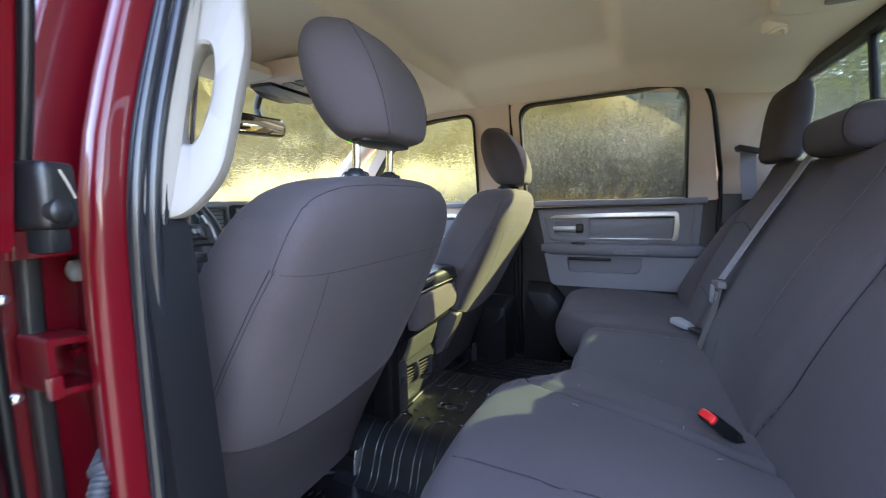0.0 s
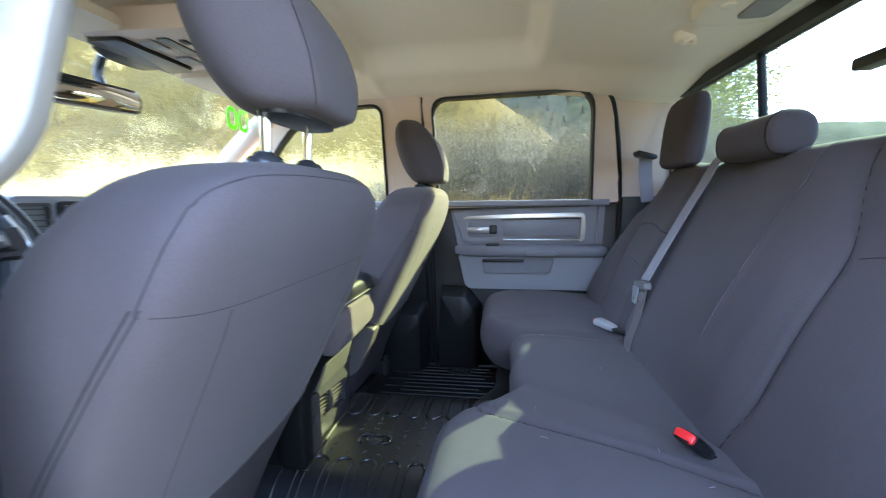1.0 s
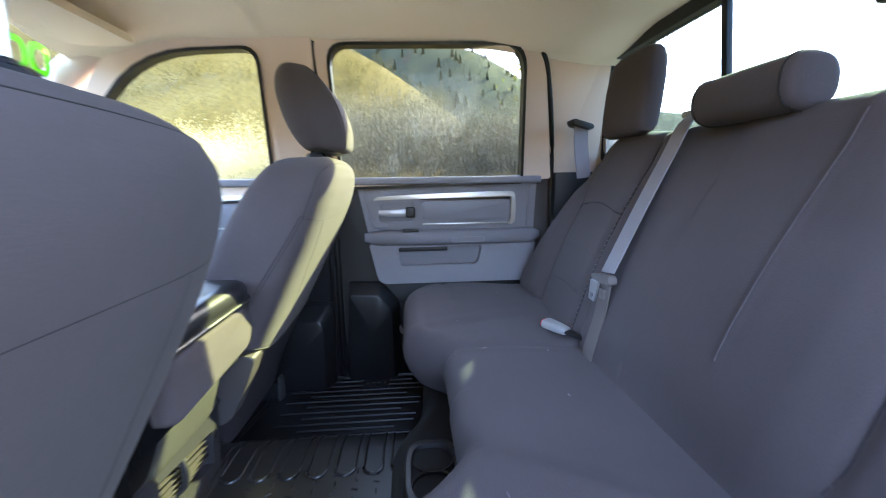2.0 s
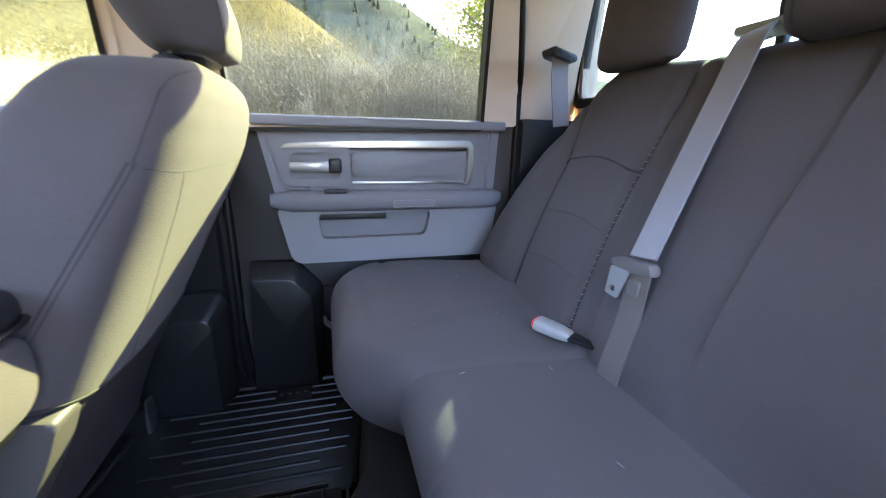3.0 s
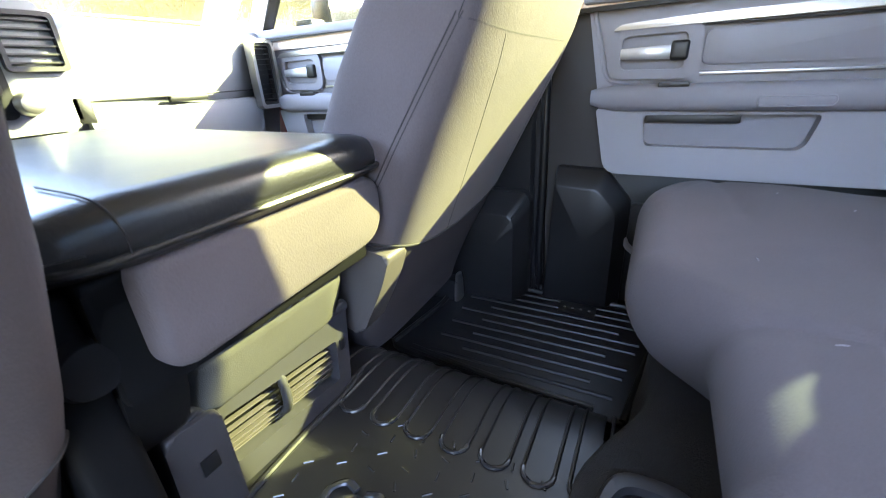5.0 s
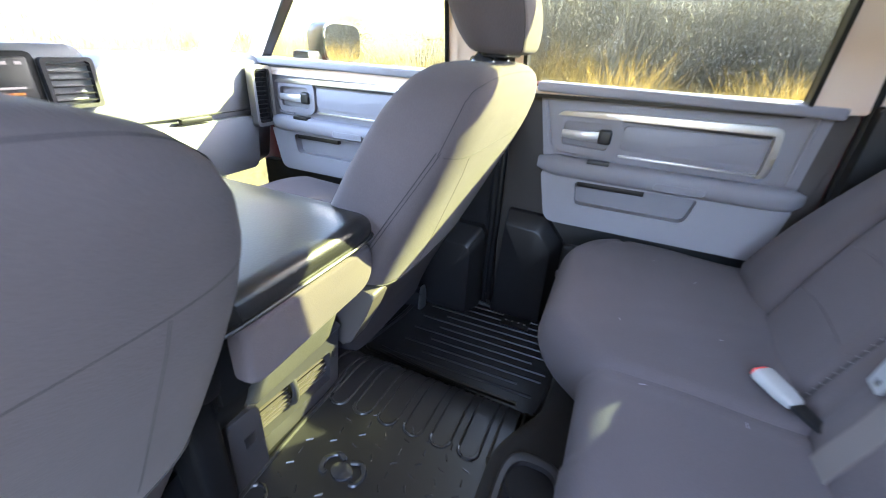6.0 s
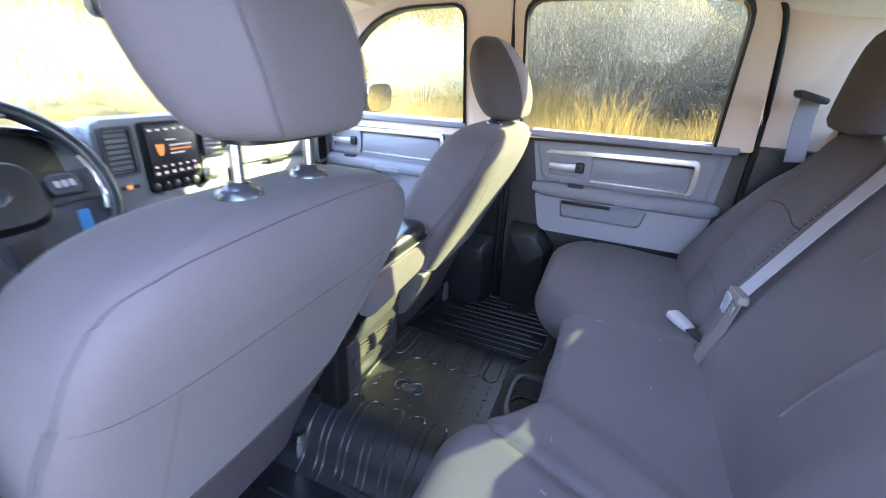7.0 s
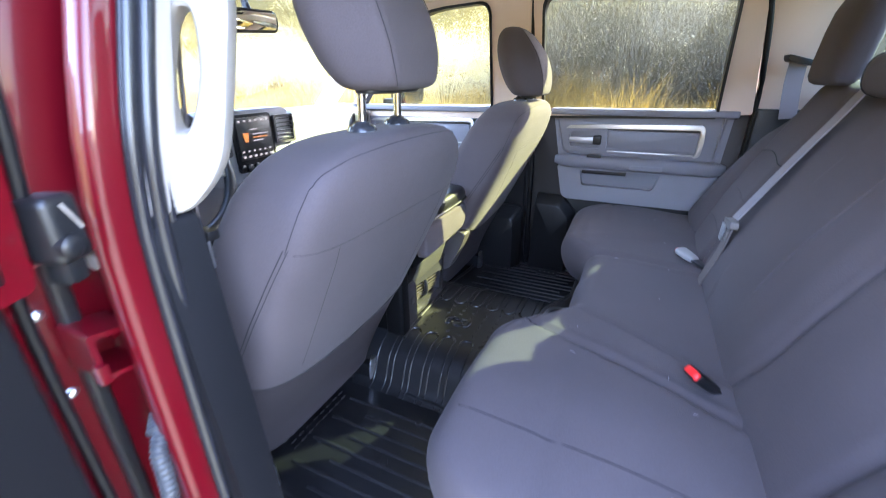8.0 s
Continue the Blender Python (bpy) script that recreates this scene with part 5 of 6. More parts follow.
for sy in (-1, 1):
    part("emblem_curve", tube([(-0.014, 0.42 + sy * 0.006, 0.1275), (-0.010, 0.42 + sy * 0.024, 0.1275), (-0.026, 0.42 + sy * 0.038, 0.1275), (-0.044, 0.42 + sy * 0.034, 0.1275), (-0.048, 0.42 + sy * 0.024, 0.1275)], 0.0055, 8, 5, 0.6), GUIDE, mat_c)
for k in range(60):
    gx, gy = -0.09 + 0.025 * (k % 8) + 0.008 * ((k // 8) % 2), 0.23 + 0.04 * (k // 8)
    if abs(gx + 0.03) < 0.04 and abs(gy - 0.42) < 0.055:
        continue
    ta = (0.5, -0.9, 1.3, 0.1)[(k * 7 // 3) % 4]
    tx, ty = 0.0062 * math.cos(ta), 0.0062 * math.sin(ta)
    part("tread", tube([(gx - tx, gy - ty, 0.1245), (gx + tx, gy + ty, 0.1245)], 0.0017, 6, 1), TREAD, mat_c)
for k in range(40):
    gx, gy = -0.52 + 0.026 * (k % 8) + 0.01 * ((k // 8) % 2), 0.64 + 0.018 * (k // 8)
    part("tread", box(gx - 0.006, gx + 0.006, gy - 0.0018, gy + 0.0018, -0.0005, 0.0035, 0.0), MATRUB, mat_b)
part("lip", tube([(-0.165, 0.535, 0.122), (-0.10, 0.540, 0.126), (0.0, 0.545, 0.126), (0.10, 0.545, 0.126), (0.165, 0.555, 0.124)], 0.0045, 8), MATRUB, mat_c)
part("lip", tube([(-0.27, 0.175, 0.004), (-0.262, 0.42, 0.005), (-0.265, 0.69, 0.005), (-0.55, 0.75, 0.005), (-0.73, 0.60, 0.005)], 0.006, 8), MATRUB, mat_b)

# ---- driver side: pillar with grab handle, open rear door ----
grab = thing("grab_handle", "ivory grab handle on the pillar", "grab handle")
g_out = [(0.490, 0.700, 0.012), (0.432, 0.698, 0.016), (0.402, 0.742, 0.030), (0.398, 0.86, 0.05), (0.401, 0.935, 0.05), (0.418, 0.985, 0.03), (0.414, 1.06, 0.02), (0.490, 1.09, 0.02)]
HC, HU = Vector((0.4385, 0.842)), Vector((0.0, 1.0))
HV = Vector((HU.y, -HU.x))
g_edge = rpoly(g_out, 8)


def grip_at(y, z, off):
    """The handle stands off the leaning pillar, turned towards the rear seat."""
    d = (0.46 - y) * 1.15
    return (-0.7645 + 0.277 * (z - 0.706) + 0.6 * d + 0.8 * off, 0.46 - 0.8 * d + 0.6 * off, z)


def out_to(d):
    """Where a direction from the middle of the slot meets the outline."""
    best = 0.0
    for (ay, az), (by, bz) in zip(g_edge, g_edge[1:] + g_edge[:1]):
        ey, ez = by - ay, bz - az
        den = d.x * ez - d.y * ey
        if abs(den) > 1e-9:
            t = ((ay - HC.x) * ez - (az - HC.y) * ey) / den
            u = ((ay - HC.x) * d.y - (az - HC.y) * d.x) / den
            if t > 0 and -1e-6 <= u <= 1 + 1e-6:
                best = max(best, t)
    return best


NG = 72
bm = bmesh.new()
rows = []
for k_out, k_in, off in ((0.010, None, -0.018), (0.003, None, -0.015), (0, None, -0.008), (0, None, 0.012), (0.004, None, 0.020), (0.010, None, 0.023), (None, 0.006, 0.023), (None, 0.002, 0.020), (None, 0, 0.012), (None, 0, -0.008), (None, 0.002, -0.015), (None, 0.006, -0.018)):
    row = []
    for q in range(NG):
        a = q * math.tau / NG
        p = HU * (0.058 * math.copysign(abs(math.cos(a)) ** 0.8, math.cos(a))) + HV * (0.0125 * math.copysign(abs(math.sin(a)) ** 0.8, math.sin(a)))
        d = p.normalized()
        r = out_to(d) - k_out if k_in is None else p.length + k_in
        y, z = HC.x + d.x * r, HC.y + d.y * r
        row.append(bm.verts.new(grip_at(y, z, off)))
    rows.append(row)
for k in range(12):
    ra, rb = rows[k], rows[(k + 1) % 12]
    for i in range(NG):
        bm.faces.new((ra[i], ra[(i + 1) % NG], rb[(i + 1) % NG], rb[i]))
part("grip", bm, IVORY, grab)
pl = part("pillar_outer_left", post(-0.842, -0.803, 0.440, 0.472, -0.10, 1.2, 0.012, belt=0.755, lean=0.31, way=-1), RED)
tagged(pl, "red painted door pillar", "pillar", kind="structure")
upper = part("jamb_upper_left", loft([[(x + 0.31 * soft_step(z - 0.755), y, z) for x, y in rpoly([(-0.875, 0.515, 0.006), (-0.80, 0.515, 0.006), (-0.80, 0.545, 0.006), (-0.875, 0.545, 0.006)], 4)] for z in [0.665 + 0.05 * k for k in range(11)]]), RED)
tagged(upper, "red painted upper pillar behind the door opening", "pillar", kind="structure")
jamb = part("jamb_left", post(-0.806, -0.772, 0.455, 0.66, -0.10, 1.2, 0.01, belt=0.755, lean=0.30, way=-1), RED)
tagged(jamb, "red painted hinge pillar face", "pillar", kind="structure")
for x, r, y in ((-0.806, 0.008, 0.436), (-0.792, 0.0085, 0.432), (-0.779, 0.006, 0.436)):
    w = part("weather_strip", tube([(x + 0.31 * soft_step(z - 0.755), y, z) for z in (-0.02, 0.2, 0.4, 0.55, 0.65, 0.72, 0.80, 0.90, 1.0, 1.14)], r, 12, 4), SEALR)
    tagged(w, "black rubber door seal on the pillar", "seal", "pillar seals")
RD = pose(-0.897, 0.475, 0, 0, 0, -66)
rdoor = thing("door_4", "open red rear door with black inner panel", "door", kind="structure")
rdoor.matrix_basis = RD


def frame_lean(y, z):
    return 0.16 * max(0.0, z - 0.71)


part("skin", box(-0.085, 0.0, -0.78, 0.0, -0.05, 0.70, 0.015, 3), RED, rdoor, "red outer door skin")
part("inner_panel", box(0.0, 0.032, -0.78, -0.034, 0.0, 0.70, 0.012, 3), BLACK, rdoor, "black inner door panel")
part("window_frame", frame_ring(rpoly([(0.0, 0.695, 0.005), (-0.01, 1.14, 0.03), (-0.74, 1.14, 0.05), (-0.78, 0.695, 0.005)]), rpoly([(-0.055, 0.70, 0.01), (-0.065, 1.10, 0.03), (-0.68, 1.10, 0.05), (-0.72, 0.70, 0.01)]), "x", 0.0, 0.045, frame_lean), RED, rdoor, "red window frame")
part("frame_trim", frame_ring(rpoly([(-0.026, 0.68, 0.01), (-0.034, 1.12, 0.03), (-0.72, 1.12, 0.05), (-0.76, 0.68, 0.01)]), rpoly([(-0.070, 0.72, 0.01), (-0.078, 1.09, 0.03), (-0.67, 1.09, 0.05), (-0.71, 0.72, 0.01)]), "x", 0.045, 0.055, frame_lean), RED, rdoor, "red inner window trim")
part("inner_seal", tube([(0.058, -0.058, 0.70), (0.074, -0.062, 0.80), (0.106, -0.066, 1.0), (0.122, -0.068, 1.09)], 0.007, 8), RUBBER, rdoor, "black rubber glass seal")
part("pane", prism(rpoly([(-0.05, 0.69, 0.01), (-0.06, 1.105, 0.03), (-0.685, 1.105, 0.05), (-0.725, 0.69, 0.01)]), "x", 0.020, 0.024, 0.0, shift=frame_lean), GLASS_T, rdoor, "tinted window glass")
part("seal", tube([(0.009, -0.010, -0.03), (0.009, -0.010, 0.35), (0.012, -0.010, 0.66), (0.052, -0.010, 0.74), (0.112, -0.018, 1.10)], 0.0055, 10), RUBBER, rdoor, "black rubber door seal")
block = part("corner_block", box(0.046, 0.078, -0.020, 0.012, 0.696, 0.752, 0.008, 3), BLACK, rdoor, "black plastic corner block")
part("boss", loft([[(0.078 + h, -0.010 + r * math.cos(a), 0.711 + r * math.sin(a)) for a in [q * math.tau / 20 for q in range(20)]] for h, r in ((-0.004, 0.0105), (0.003, 0.010), (0.005, 0.008), (0.006, 0.003))]), BLACK, block, "round boss on the block")
part("foot", box(0.050, 0.072, -0.014, 0.006, 0.676, 0.700, 0.005, 2), BLACK, block)
# Thin pale line down the block's face.
part("pale_line", tube([(0.0785, -0.006, 0.745), (0.0790, -0.001, 0.735), (0.0785, 0.006, 0.722)], 0.0011, 6), IVORY, block, "thin pale line on the block")
for z in (0.545, 0.635):
    part("bolt", loft([[(0.0 + h, 0.004 + r * math.cos(a), z + r * math.sin(a)) for a in [q * math.tau / 10 for q in range(10)]] for h, r in ((0.0, 0.005), (0.007, 0.005), (0.009, 0.003))]), STEEL, rdoor)
strip = part("jamb_trim", post(-0.86, -0.843, 0.535, 0.556, 0.05, 1.15, 0.004, way=-1), BLACK)
tagged(strip, "black strip on the hinge pillar", "trim", kind="structure")
recess = part("jamb_recess", post(-0.885, -0.800, 0.558, 0.565, -0.10, 1.2, 0.004, belt=0.755, lean=0.31, way=-1), RED)
tagged(recess, "red painted recess of the hinge pillar", "pillar", kind="structure")
hinge = thing("check_bracket", "red painted steel bracket on the hinge pillar", "bracket")
part("bracket", frame_ring(rpoly([(-0.862, 0.530, 0.006), (-0.812, 0.522, 0.008), (-0.812, 0.580, 0.008), (-0.862, 0.588, 0.006)]), rpoly([(-0.856, 0.536, 0.005), (-0.817, 0.529, 0.006), (-0.817, 0.574, 0.006), (-0.856, 0.581, 0.005)]), "y", 0.485, 0.545), RED, hinge)
part("arm", box(-0.866, -0.854, 0.478, 0.492, 0.528, 0.552, 0.003), RED, hinge)
part("pin", tube([(-0.828, 0.52, 0.558), (-0.81, 0.525, 0.562)], 0.005, 8, 1), RED, hinge)
bolt = part("pillar_bolt", loft([[(x, 0.540 + r * math.cos(a), 0.645 + r * math.sin(a)) for a in [q * math.tau / 12 for q in range(12)]] for x, r in ((-0.804, 0.013), (-0.812, 0.012), (-0.815, 0.007))]), LATCH)
tagged(bolt, "grey round plug on the hinge pillar", "plug")
line = smooth_line([(-0.818, 0.49, 0.445), (-0.836, 0.468, 0.440), (-0.850, 0.455, 0.425), (-0.854, 0.45, 0.39), (-0.860, 0.45, 0.35), (-0.885, 0.452, 0.31)], 14)
rings = []
for i, p in enumerate(line):
    d = (line[min(i + 1, len(line) - 1)] - line[max(i - 1, 0)]).normalized()
    u = d.cross(Vector((0, 1, 0.2))).normalized()
    v = d.cross(u)
    r = 0.009 + (0.0009 if i % 3 else -0.0009) + (0.005 if i < 16 else 0)
    rings.append([p + (u * math.cos(q * math.tau / 12) + v * math.sin(q * math.tau / 12)) * r for q in range(12)])
boot = part("wiring_boot", loft(rings), BOOT)
tagged(boot, "grey corrugated wiring boot at the door hinge", "cable boot")

# driver's belt on the pillar, behind the grab handle
belt3 = thing("pillar_seat_belt", "grey front belt hanging on the pillar", "seat belt")
part("webbing", ribbon([(-0.652, 0.518, 1.06), (-0.660, 0.512, 0.92), (-0.676, 0.510, 0.82), (-0.694, 0.506, 0.72), (-0.703, 0.503, 0.64), (-0.706, 0.503, 0.50), (-0.706, 0.51, 0.30)], 0.046, (0.5, 0.85, 0.0)), WEBTAN, belt3)
part("guide", box(-0.675, -0.632, 0.495, 0.545, 1.045, 1.070, 0.008), BLACK, belt3, "black belt guide")
part("latch_plate", box(-0.712, -0.694, 0.476, 0.530, 0.640, 0.654, 0.004), BLACK, belt3, "dark plastic latch plate")
part("tongue", box(-0.705, -0.701, 0.490, 0.514, 0.598, 0.640, 0.001), STEEL, belt3, "pale steel tongue")

# coat hook on the headliner
hook = thing("coat_hook", "beige coat hook on the headliner", "hook")
part("base", loft([[(0.207 + r * math.cos(a), -0.338 + r * math.sin(a), z) for a in [k * math.tau / 24 for k in range(24)]] for z, r in ((1.120, 0.027), (1.104, 0.025), (1.099, 0.021), (1.098, 0.014), (1.102, 0.008))]), LINER, hook)
part("hook", tube([(0.207 + 0.020 * math.cos(a), -0.338 + 0.020 * math.sin(a), 1.097 - 0.004 * math.sin(3 * a)) for a in [2.6 + 3.4 * k / 10 for k in range(11)]], 0.0052, 10, 2), LINER, hook)
dome = thing("dome_lamp", "beige dome lamp housing on the headliner", "lamp")
part("housing", loft([[(x, y, z) for x, y in oval(0.0, -0.385, 0.108 * k, 0.10 * k, 40, 3.2)] for z, k in ((1.116, 1.0), (1.098, 0.98), (1.091, 0.92), (1.089, 0.8))]), LINER, dome)
part("lens", loft([[(x, y, z) for x, y in oval(0.0, -0.405, 0.055 * k, 0.034 * k, 32, 5.0)] for z, k in ((1.092, 1.0), (1.086, 0.98), (1.084, 0.9))]), IVORY, dome, "pale lamp lens, unlit")
part("button", loft([[(-0.013 + r * math.cos(a), -0.328 + r * math.sin(a), z) for a in [k * math.tau / 20 for k in range(20)]] for z, r in ((1.094, 0.015), (1.086, 0.014), (1.084, 0.011))]), LINER, dome)

# ---- outside ----
GZ = -0.62
EARTH = material("dry_ground", (0.085, 0.050, 0.008), 0.95, spread=0.55, big=0.35, fine=3, bump=0.8, depth=0.08, second=(0.072, 0.056, 0.022), spec=0.02)
en, el = EARTH.node_tree.nodes, EARTH.node_tree.links
eb = en["Principled BSDF"]
sep, mr, emix = en.new("ShaderNodeSeparateXYZ"), en.new("ShaderNodeMapRange"), en.new("ShaderNodeMixRGB")
mr.inputs["From Min"].default_value, mr.inputs["From Max"].default_value = 50.0, 64.0
emix.inputs[2].default_value = (0.026, 0.032, 0.025, 1)
el.new(en.new("ShaderNodeTexCoord").outputs["Object"], sep.inputs[0])
el.new(sep.outputs["X"], mr.inputs["Value"])
el.new(mr.outputs[0], emix.inputs[0])
el.new(eb.inputs["Base Color"].links[0].from_socket, emix.inputs[1])
el.new(emix.outputs[0], eb.inputs["Base Color"])
GRASSM = leaf_material("dry_grass", (0.25, 0.140, 0.026), (0.32, 0.215, 0.060), 0.4)
TWIG = leaf_material("scrub", (0.078, 0.064, 0.044), (0.130, 0.110, 0.076), 0.18)
YELLOW = material("yellow_scrub", (0.120, 0.080, 0.011), 0.9, spread=0.4, big=0.25, fine=5, bump=0.0, second=(0.085, 0.075, 0.032), spec=0.02)
PALEB = leaf_material("pale_scrub", (0.27, 0.21, 0.09), (0.37, 0.32, 0.19), 0.45)
SAGE = material("sage_scrub", (0.022, 0.031, 0.026), 0.9, spread=0.4, big=0.2, fine=5, bump=0.0, second=(0.050, 0.058, 0.048), spec=0.02)
PINE = material("pine_needles", (0.018, 0.032, 0.024), 0.85, spread=0.35, big=1.0, fine=8, bump=0.0, spec=0.02)


def skyline(s):
    """Steepness of the far hill's top, by the direction s = y / x."""
    return lerp([(-3.0, 0.15), (-0.72, 0.16), (-0.5, 0.175), (-0.286, 0.232), (-0.17, 0.298), (0.05, 0.36), (3.0, 0.36)], s)[0]


def hill(x, y):
    """Ground height: level round the truck, a bank beside it and hills beyond."""
    r = math.hypot(x, y * 0.8)
    h = GZ
    h += 0.72 * ease(1.7, 3.4, x) + 1.0 * ease(4, 12, x)
    crest = max(-0.5, 9.2 + 0.62 * (y - 1.1)) if y < 12 else 17.8 + 0.25 * (y - 12)
    h += min(crest, 26) * ease(11, 42, x) * ease(75, 46, x) * ease(-16, -1, y)
    if x > 20:
        h += (x * skyline(y / x) - 1.2) * ease(50, 115, x) * (1 - 0.3 * ease(42, 60, x) * ease(85, 60, x))
    h += 24 * ease(16, 80, y) * (0.8 + 0.2 * math.sin(x * 0.05)) * ease(70, 30, x)
    off = max(ease(2, 6, x), ease(13, 20, y), ease(-9, -16, x))
    h += 0.25 * noise.noise(Vector((x * 0.3, y * 0.3, 0))) * ease(3, 9, r) * off
    h += 1.2 * noise.noise(Vector((x * 0.06, y * 0.06, 3))) * ease(15, 40, r) * off
    # Unseen rise on the driver's side, added to cut skylight through the open door.
    h += 10 * ease(-12, -45, x)
    return h


bm = bmesh.new()
N = 190
axis = [math.copysign(abs(t) ** 2.6, t) * 900 for t in [-1 + 2 * k / N for k in range(N + 1)]]
gv = [[bm.verts.new((x, y, hill(x, y) if max(abs(x), abs(y)) < 150 else hill(150 * x / max(abs(x), abs(y)), 150 * y / max(abs(x), abs(y))))) for x in axis] for y in axis]
for j in range(N):
    for i in range(N):
        bm.faces.new((gv[j][i], gv[j][i + 1], gv[j + 1][i + 1], gv[j + 1][i]))
ground = part("ground", bm, EARTH)
tagged(ground, "dry tan ground rising to hills", "ground", kind="structure")

# Unseen road under the truck, added to control light bounced into the cab.
ASPHALT = material("worn_asphalt", (0.16, 0.155, 0.148), 0.9, spread=0.35, big=0.8, fine=60, bump=0.5, depth=0.01)
road = part("road", box(-7.5, 1.75, -45.0, 12.5, GZ - 0.05, GZ + 0.006, 0.0), ASPHALT)
tagged(road, "unseen grey asphalt road, added to set the bounce light", "road", kind="structure")

rng = np.random.default_rng(7)


def blades(name, mat, count, where, height, width, label, category, lean=0.35, droop=0.0):
    """Many thin two-triangle blades from the ground."""
    v, f = [], []
    for _ in range(count):
        x, y = where()
        z = hill(x, y)
        h = height * rng.uniform(0.4, 1.0) * (0.6 + 0.9 * max(0.0, 0.1 + noise.noise(Vector((x * 0.9, y * 0.9, 2)))))
        a = rng.uniform(0, math.tau)
        w = width * rng.uniform(0.6, 1.3)
        dx, dy = math.cos(a) * w, math.sin(a) * w
        lx, ly = rng.normal(0, lean * h), rng.normal(0, lean * h)
        k = len(v)
        v += [(x - dx, y - dy, z - 0.02), (x + dx, y + dy, z - 0.02), (x + lx * 0.4 + dx * 0.7, y + ly * 0.4 + dy * 0.7, z + h * 0.6), (x + lx * 0.4 - dx * 0.7, y + ly * 0.4 - dy * 0.7, z + h * 0.6), (x + lx, y + ly, z + h)]
        f += [(k, k + 1, k + 2, k + 3), (k + 3, k + 2, k + 4)]
    me = bpy.data.meshes.new(name)
    me.from_pydata(v, [], f)
    return tagged(link(name, me, mat), label, category, kind="stuff")


def scrub(name, mat, bushes, label, category, leaves=24, leaf=1.0, twig=0.0):
    """Bushes of thin upright stems with small leaves: (x, y, radius, height, stems). twig: the share of the leaves that are bare twigs."""
    vs, fs, k = [], [], 0
    for bx, by, br, bh, n in bushes:
        z0 = hill(bx, by)
        a, rr = rng.uniform(0, math.tau, n), br * np.sqrt(rng.uniform(0, 1, n))
        ca, sa = np.cos(a), np.sin(a)
        top = np.stack([bx + rr * ca, by + rr * sa, z0 + bh * (1 - 0.55 * (rr / br) ** 2) * rng.uniform(0.65, 1.1, n)], 1)
        base = np.stack([bx + 0.35 * rr * ca, by + 0.35 * rr * sa, np.full(n, z0 - 0.05)], 1)
        side = np.stack([-np.sin(a + 0.7), np.cos(a + 0.7), np.zeros(n)], 1) * 0.0035 * max(1, bh)
        vs.append(np.stack([base - side, base + side, top], 1).reshape(-1, 3))
        fs += [(k + 3 * q, k + 3 * q + 1, k + 3 * q + 2) for q in range(n)]
        k += 3 * n
        m = n * leaves
        idx = np.repeat(np.arange(n), leaves)
        t = rng.uniform(0.2, 1.0, m)[:, None]
        p = base[idx] + (top - base)[idx] * t + rng.normal(0, 0.06 * bh, (m, 3)) * (0.4 + t)
        u = rng.normal(0, 1, (m, 3))
        u /= np.linalg.norm(u, axis=1)[:, None]
        bare = rng.uniform(0, 1, m)[:, None] < twig
        stem = (top - base)[idx]
        stem /= np.linalg.norm(stem, axis=1)[:, None]
        u = np.where(bare, 0.7 * stem + 0.85 * u, u)
        w = np.cross(u, rng.normal(0, 1, (m, 3)))
        w /= np.linalg.norm(w, axis=1)[:, None] + 1e-6
        u = u * np.where(bare, 0.030 * bh * rng.uniform(0.5, 1.3, (m, 1)), (0.011 + 0.008 * bh) * leaf)
        w = w * np.where(bare, 0.0014 + 0.0007 * bh, (0.005 + 0.005 * bh) * leaf)
        vs.append(np.stack([p - u, p + w, p + u, p - w], 1).reshape(-1, 3))
        fs += [(k + 4 * q, k + 4 * q + 1, k + 4 * q + 2, k + 4 * q + 3) for q in range(m)]
        k += 4 * m
    me = bpy.data.meshes.new(name)
    me.from_pydata(np.concatenate(vs).tolist(), [], fs)
    return tagged(link(name, me, mat), label, category, kind="stuff")


def tufts():
    """A place on the verge, more often inside a clump than between clumps."""
    while True:
        x, y = 3.3 + 2.2 * rng.beta(1.3, 1.4), rng.uniform(-7, 9)
        if noise.noise(Vector((x * 1.1, y * 1.1, 7))) + 0.0 > rng.uniform(-0.3, 0.5):
            return x, y


blades("verge_grass", GRASSM, 34000, tufts, 0.80, 0.0021, "golden dry roadside grass in clumps", "grass", 0.30)
blades("far_grass", PALEB, 9000, lambda: (rng.uniform(-3, 14), rng.uniform(9, 26)), 0.7, 0.012, "pale dry grass ahead of the truck", "grass")
near = [(rng.uniform(5.2, 8.5), -3.8 + 5.7 * ((k * 17) % 44 + rng.uniform(0, 1)) / 44, rng.uniform(0.8, 1.4), rng.uniform(1.4, 2.2), 250) for k in range(44)]
scrub("scrub_bank", TWIG, near, "dense grey-brown scrub bushes on the bank", "bushes", 34, 0.5, 0.62)
pale = [(rng.uniform(6.5, 13), rng.uniform(2.6, 14), rng.uniform(0.7, 1.3), rng.uniform(0.8, 1.5), 150) for _ in range(46)]
scrub("pale_scrub", PALEB, pale, "pale dry bushes along the bank", "bushes", 34, 0.75, 0.25)
far = [(rng.uniform(12, 46), rng.uniform(-8, 45), rng.uniform(0.8, 1.7), rng.uniform(0.9, 1.9), 26) for _ in range(330)]
scrub("hillside_scrub", YELLOW, far, "yellow scrub over the near hillside", "bushes", 22)
grey = [(rng.uniform(55, 125), rng.uniform(-75, 40), rng.uniform(1.6, 3.6), rng.uniform(1.6, 3.0), 26) for _ in range(520)]
scrub("far_hill_scrub", SAGE, grey, "grey-green sage scrub over the far hill", "bushes", 16)
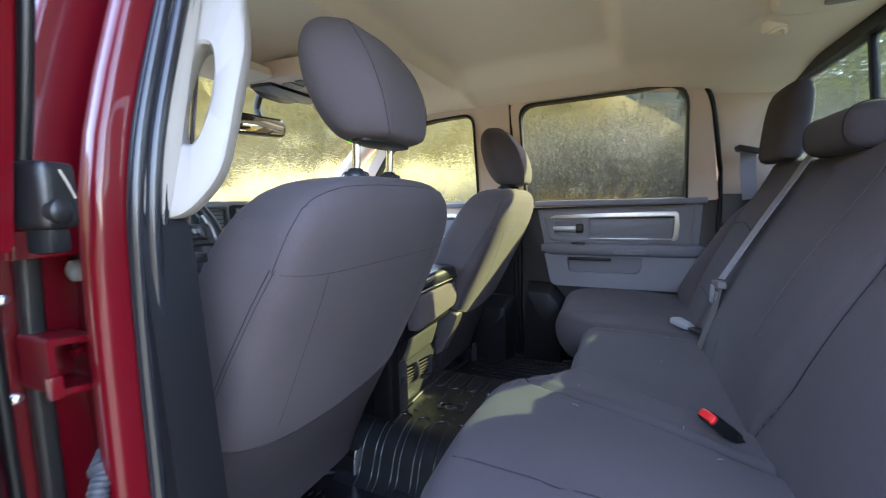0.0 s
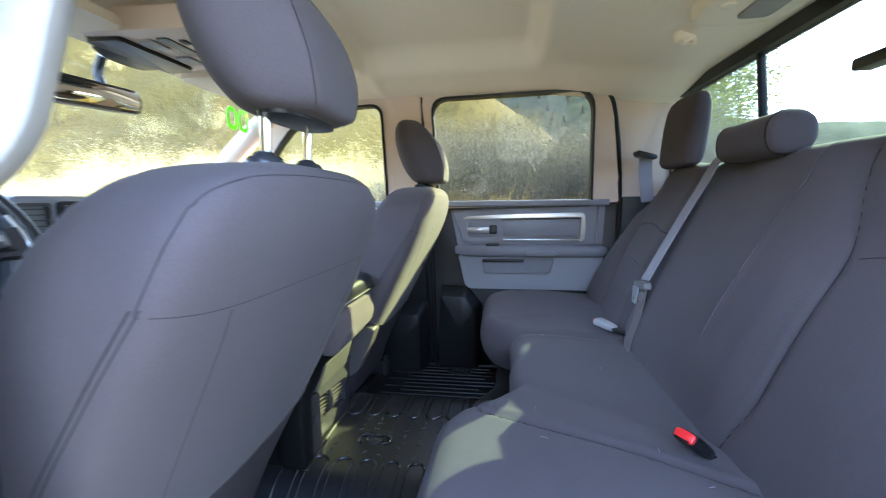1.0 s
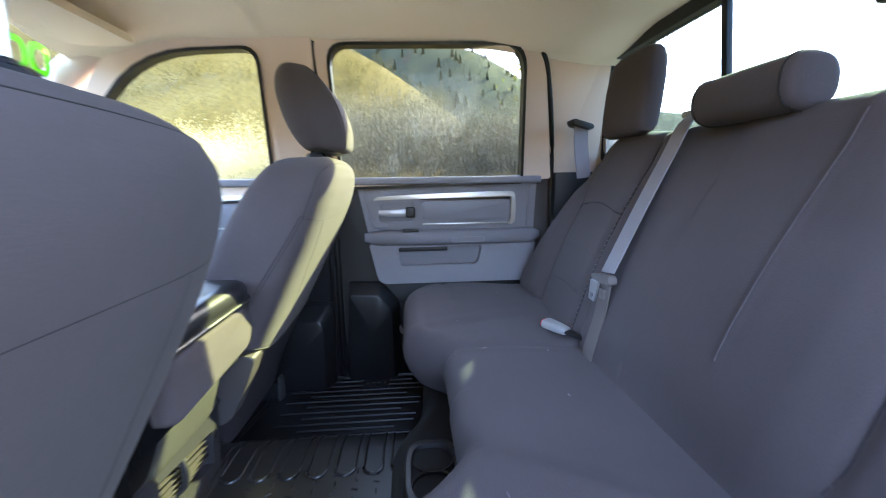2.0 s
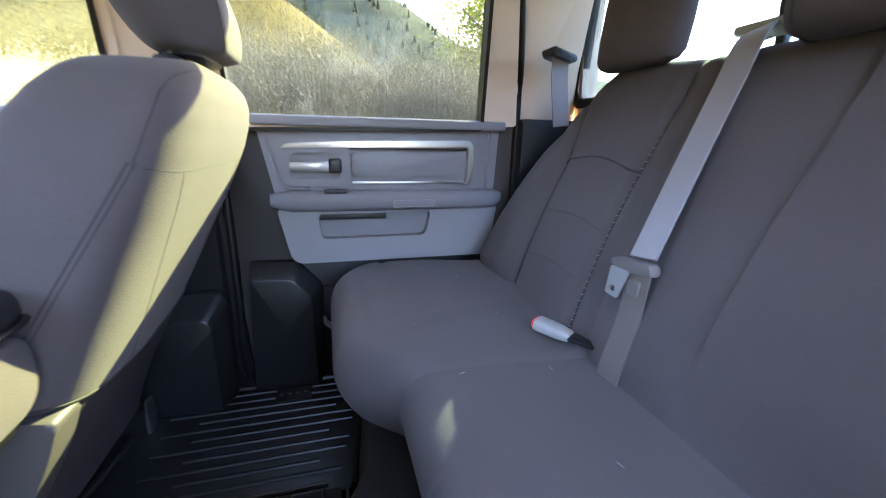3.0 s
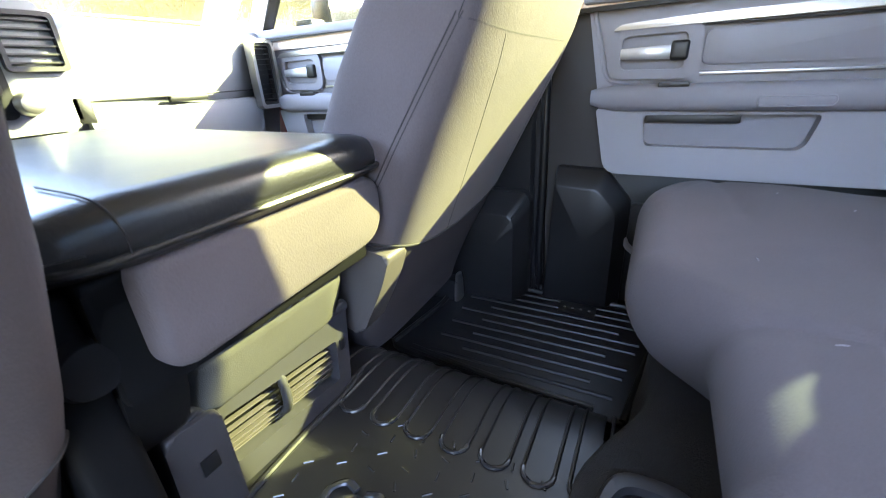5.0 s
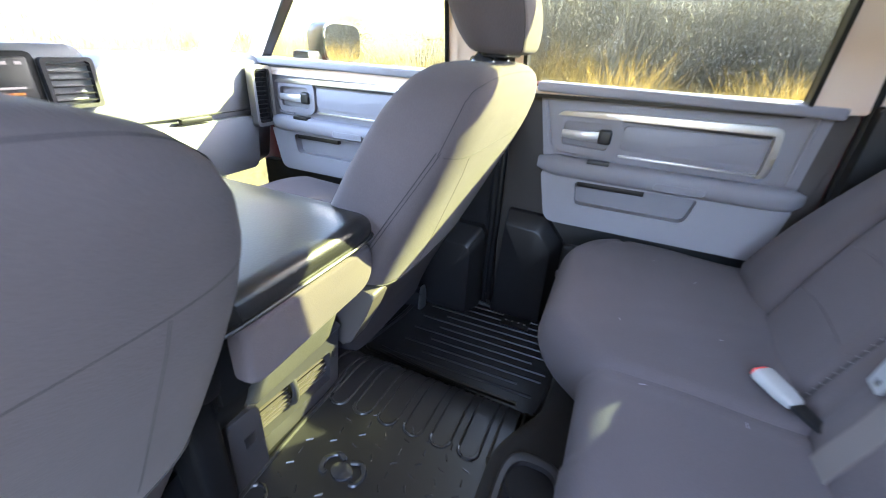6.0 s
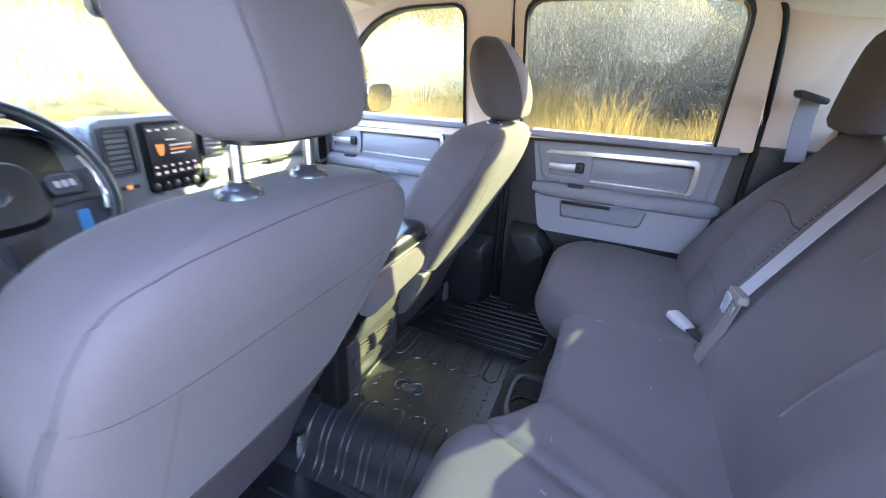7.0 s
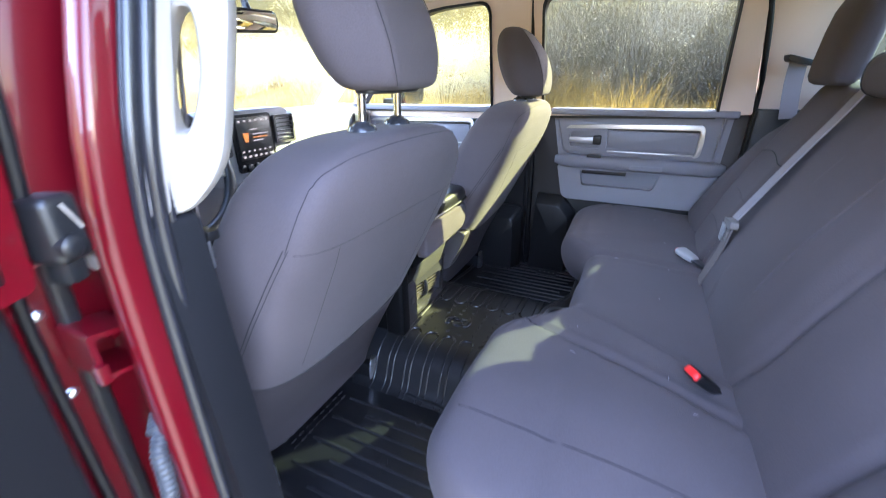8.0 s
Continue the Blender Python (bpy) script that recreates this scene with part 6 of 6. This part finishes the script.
ahead = [(rng.uniform(-30, 25), rng.uniform(14, 60), rng.uniform(1.0, 2.0), rng.uniform(1.2, 2.4), 40) for _ in range(200)]
scrub("scrub_ahead", PALEB, ahead, "pale scrub ahead of the truck", "bushes")


# yellow-leaved trees behind the scrub
LEAFY = leaf_material("yellow_leaves", (0.22, 0.18, 0.022), (0.12, 0.15, 0.03))
BARK = material("bark", (0.16, 0.12, 0.08), 0.95, spread=0.3, big=3, fine=30, bump=0.6, depth=0.02)


def tree(x, y, h, leaves=300, size=1.0):
    t = thing("tree", "yellow-leaved autumn tree beside the road", "tree", (x, y, hill(x, y)), "autumn trees")
    pts = [(0, 0, -0.1), (0.06, 0.02, h * 0.25), (-0.04, 0.08, h * 0.5), (0.05, 0.0, h * 0.8)]
    line = smooth_line(pts, 6)
    part("trunk", loft([[(p.x + 0.16 * (1 - 0.8 * i / 18) * math.cos(a), p.y + 0.16 * (1 - 0.8 * i / 18) * math.sin(a), p.z) for a in [q * math.tau / 9 for q in range(9)]] for i, p in enumerate(line)]), BARK, t)
    vs, fs = [], []
    for i in range(13):
        a, z = i * 2.4, h * (0.25 + 0.05 * i)
        r = h * 0.30 * math.sin(math.pi * (0.25 + 0.055 * i))
        tip = Vector((r * math.cos(a), r * math.sin(a), z + 0.12 * h))
        part("limb", tube([(0, 0, z), tuple(tip * 0.55 + Vector((0, 0, z * 0.42))), tuple(tip)], 0.035, 6, 4), BARK, t)
        for _ in range(leaves):
            p = tip * 0.8 + Vector((0, 0, z * 0.2)) + Vector(rng.normal(0, 0.095 * h, 3))
            u = Vector(rng.normal(0, 1, 3)).normalized() * 0.075 * size
            w = u.cross(Vector(rng.normal(0, 1, 3))).normalized() * 0.05 * size
            k = len(vs)
            vs += [p - u, p + w, p + u, p - w]
            fs.append((k, k + 1, k + 2, k + 3))
    me = bpy.data.meshes.new("crown")
    me.from_pydata(vs, [], fs)
    link("crown", me, LEAFY, t, "loose crown of yellow leaves")
    return t


tree(15.2, -6.2, 5.6, 420)
tree(23.5, -11.0, 9.0, 800)
tree(28.5, -12.5, 10.0, 800)


def conifer(x, y, h):
    """A narrow conifer: a tapered trunk and whorls of drooping sprays with gaps between them."""
    t = thing("conifer", "dark narrow conifer on the far hill", "tree", (x, y, hill(x, y)), "far conifers")
    part("trunk", loft([[(r * math.cos(a), r * math.sin(a), z) for a in [q * math.tau / 6 for q in range(6)]] for z, r in ((-0.3, 0.22), (h * 0.5, 0.12), (h * 0.97, 0.02))]), BARK, t)
    vs, fs = [], []
    for i in range(150):
        f = (i / 150) ** 0.9
        z, a = h * (0.10 + 0.90 * f), i * 2.399 + rng.uniform(-0.3, 0.3)
        r = h * 0.17 * (1 - f) * rng.uniform(0.6, 1.15) + 0.12
        d, w = Vector((math.cos(a), math.sin(a), 0)), Vector((-math.sin(a), math.cos(a), 0)) * r * 0.32
        k = len(vs)
        vs += [Vector((0, 0, z)), d * r * 0.6 + w + Vector((0, 0, z - 0.12 * r)), d * r + Vector((0, 0, z - 0.45 * r)), d * r * 0.6 - w + Vector((0, 0, z - 0.12 * r)), d * r * 0.55 + Vector((0, 0, z - 0.40 * r))]
        fs += [(k, k + 1, k + 2, k + 3), (k + 1, k + 2, k + 4), (k + 3, k + 4, k + 2)]
    me = bpy.data.meshes.new("crown")
    me.from_pydata(vs, [], fs)
    link("crown", me, PINE, t, "dark drooping needle sprays")


for _ in range(70):
    cx = rng.uniform(68, 124)
    conifer(cx, cx * (-0.30 + 0.42 * rng.beta(1.5, 1.2)), rng.uniform(1.3, 2.7))
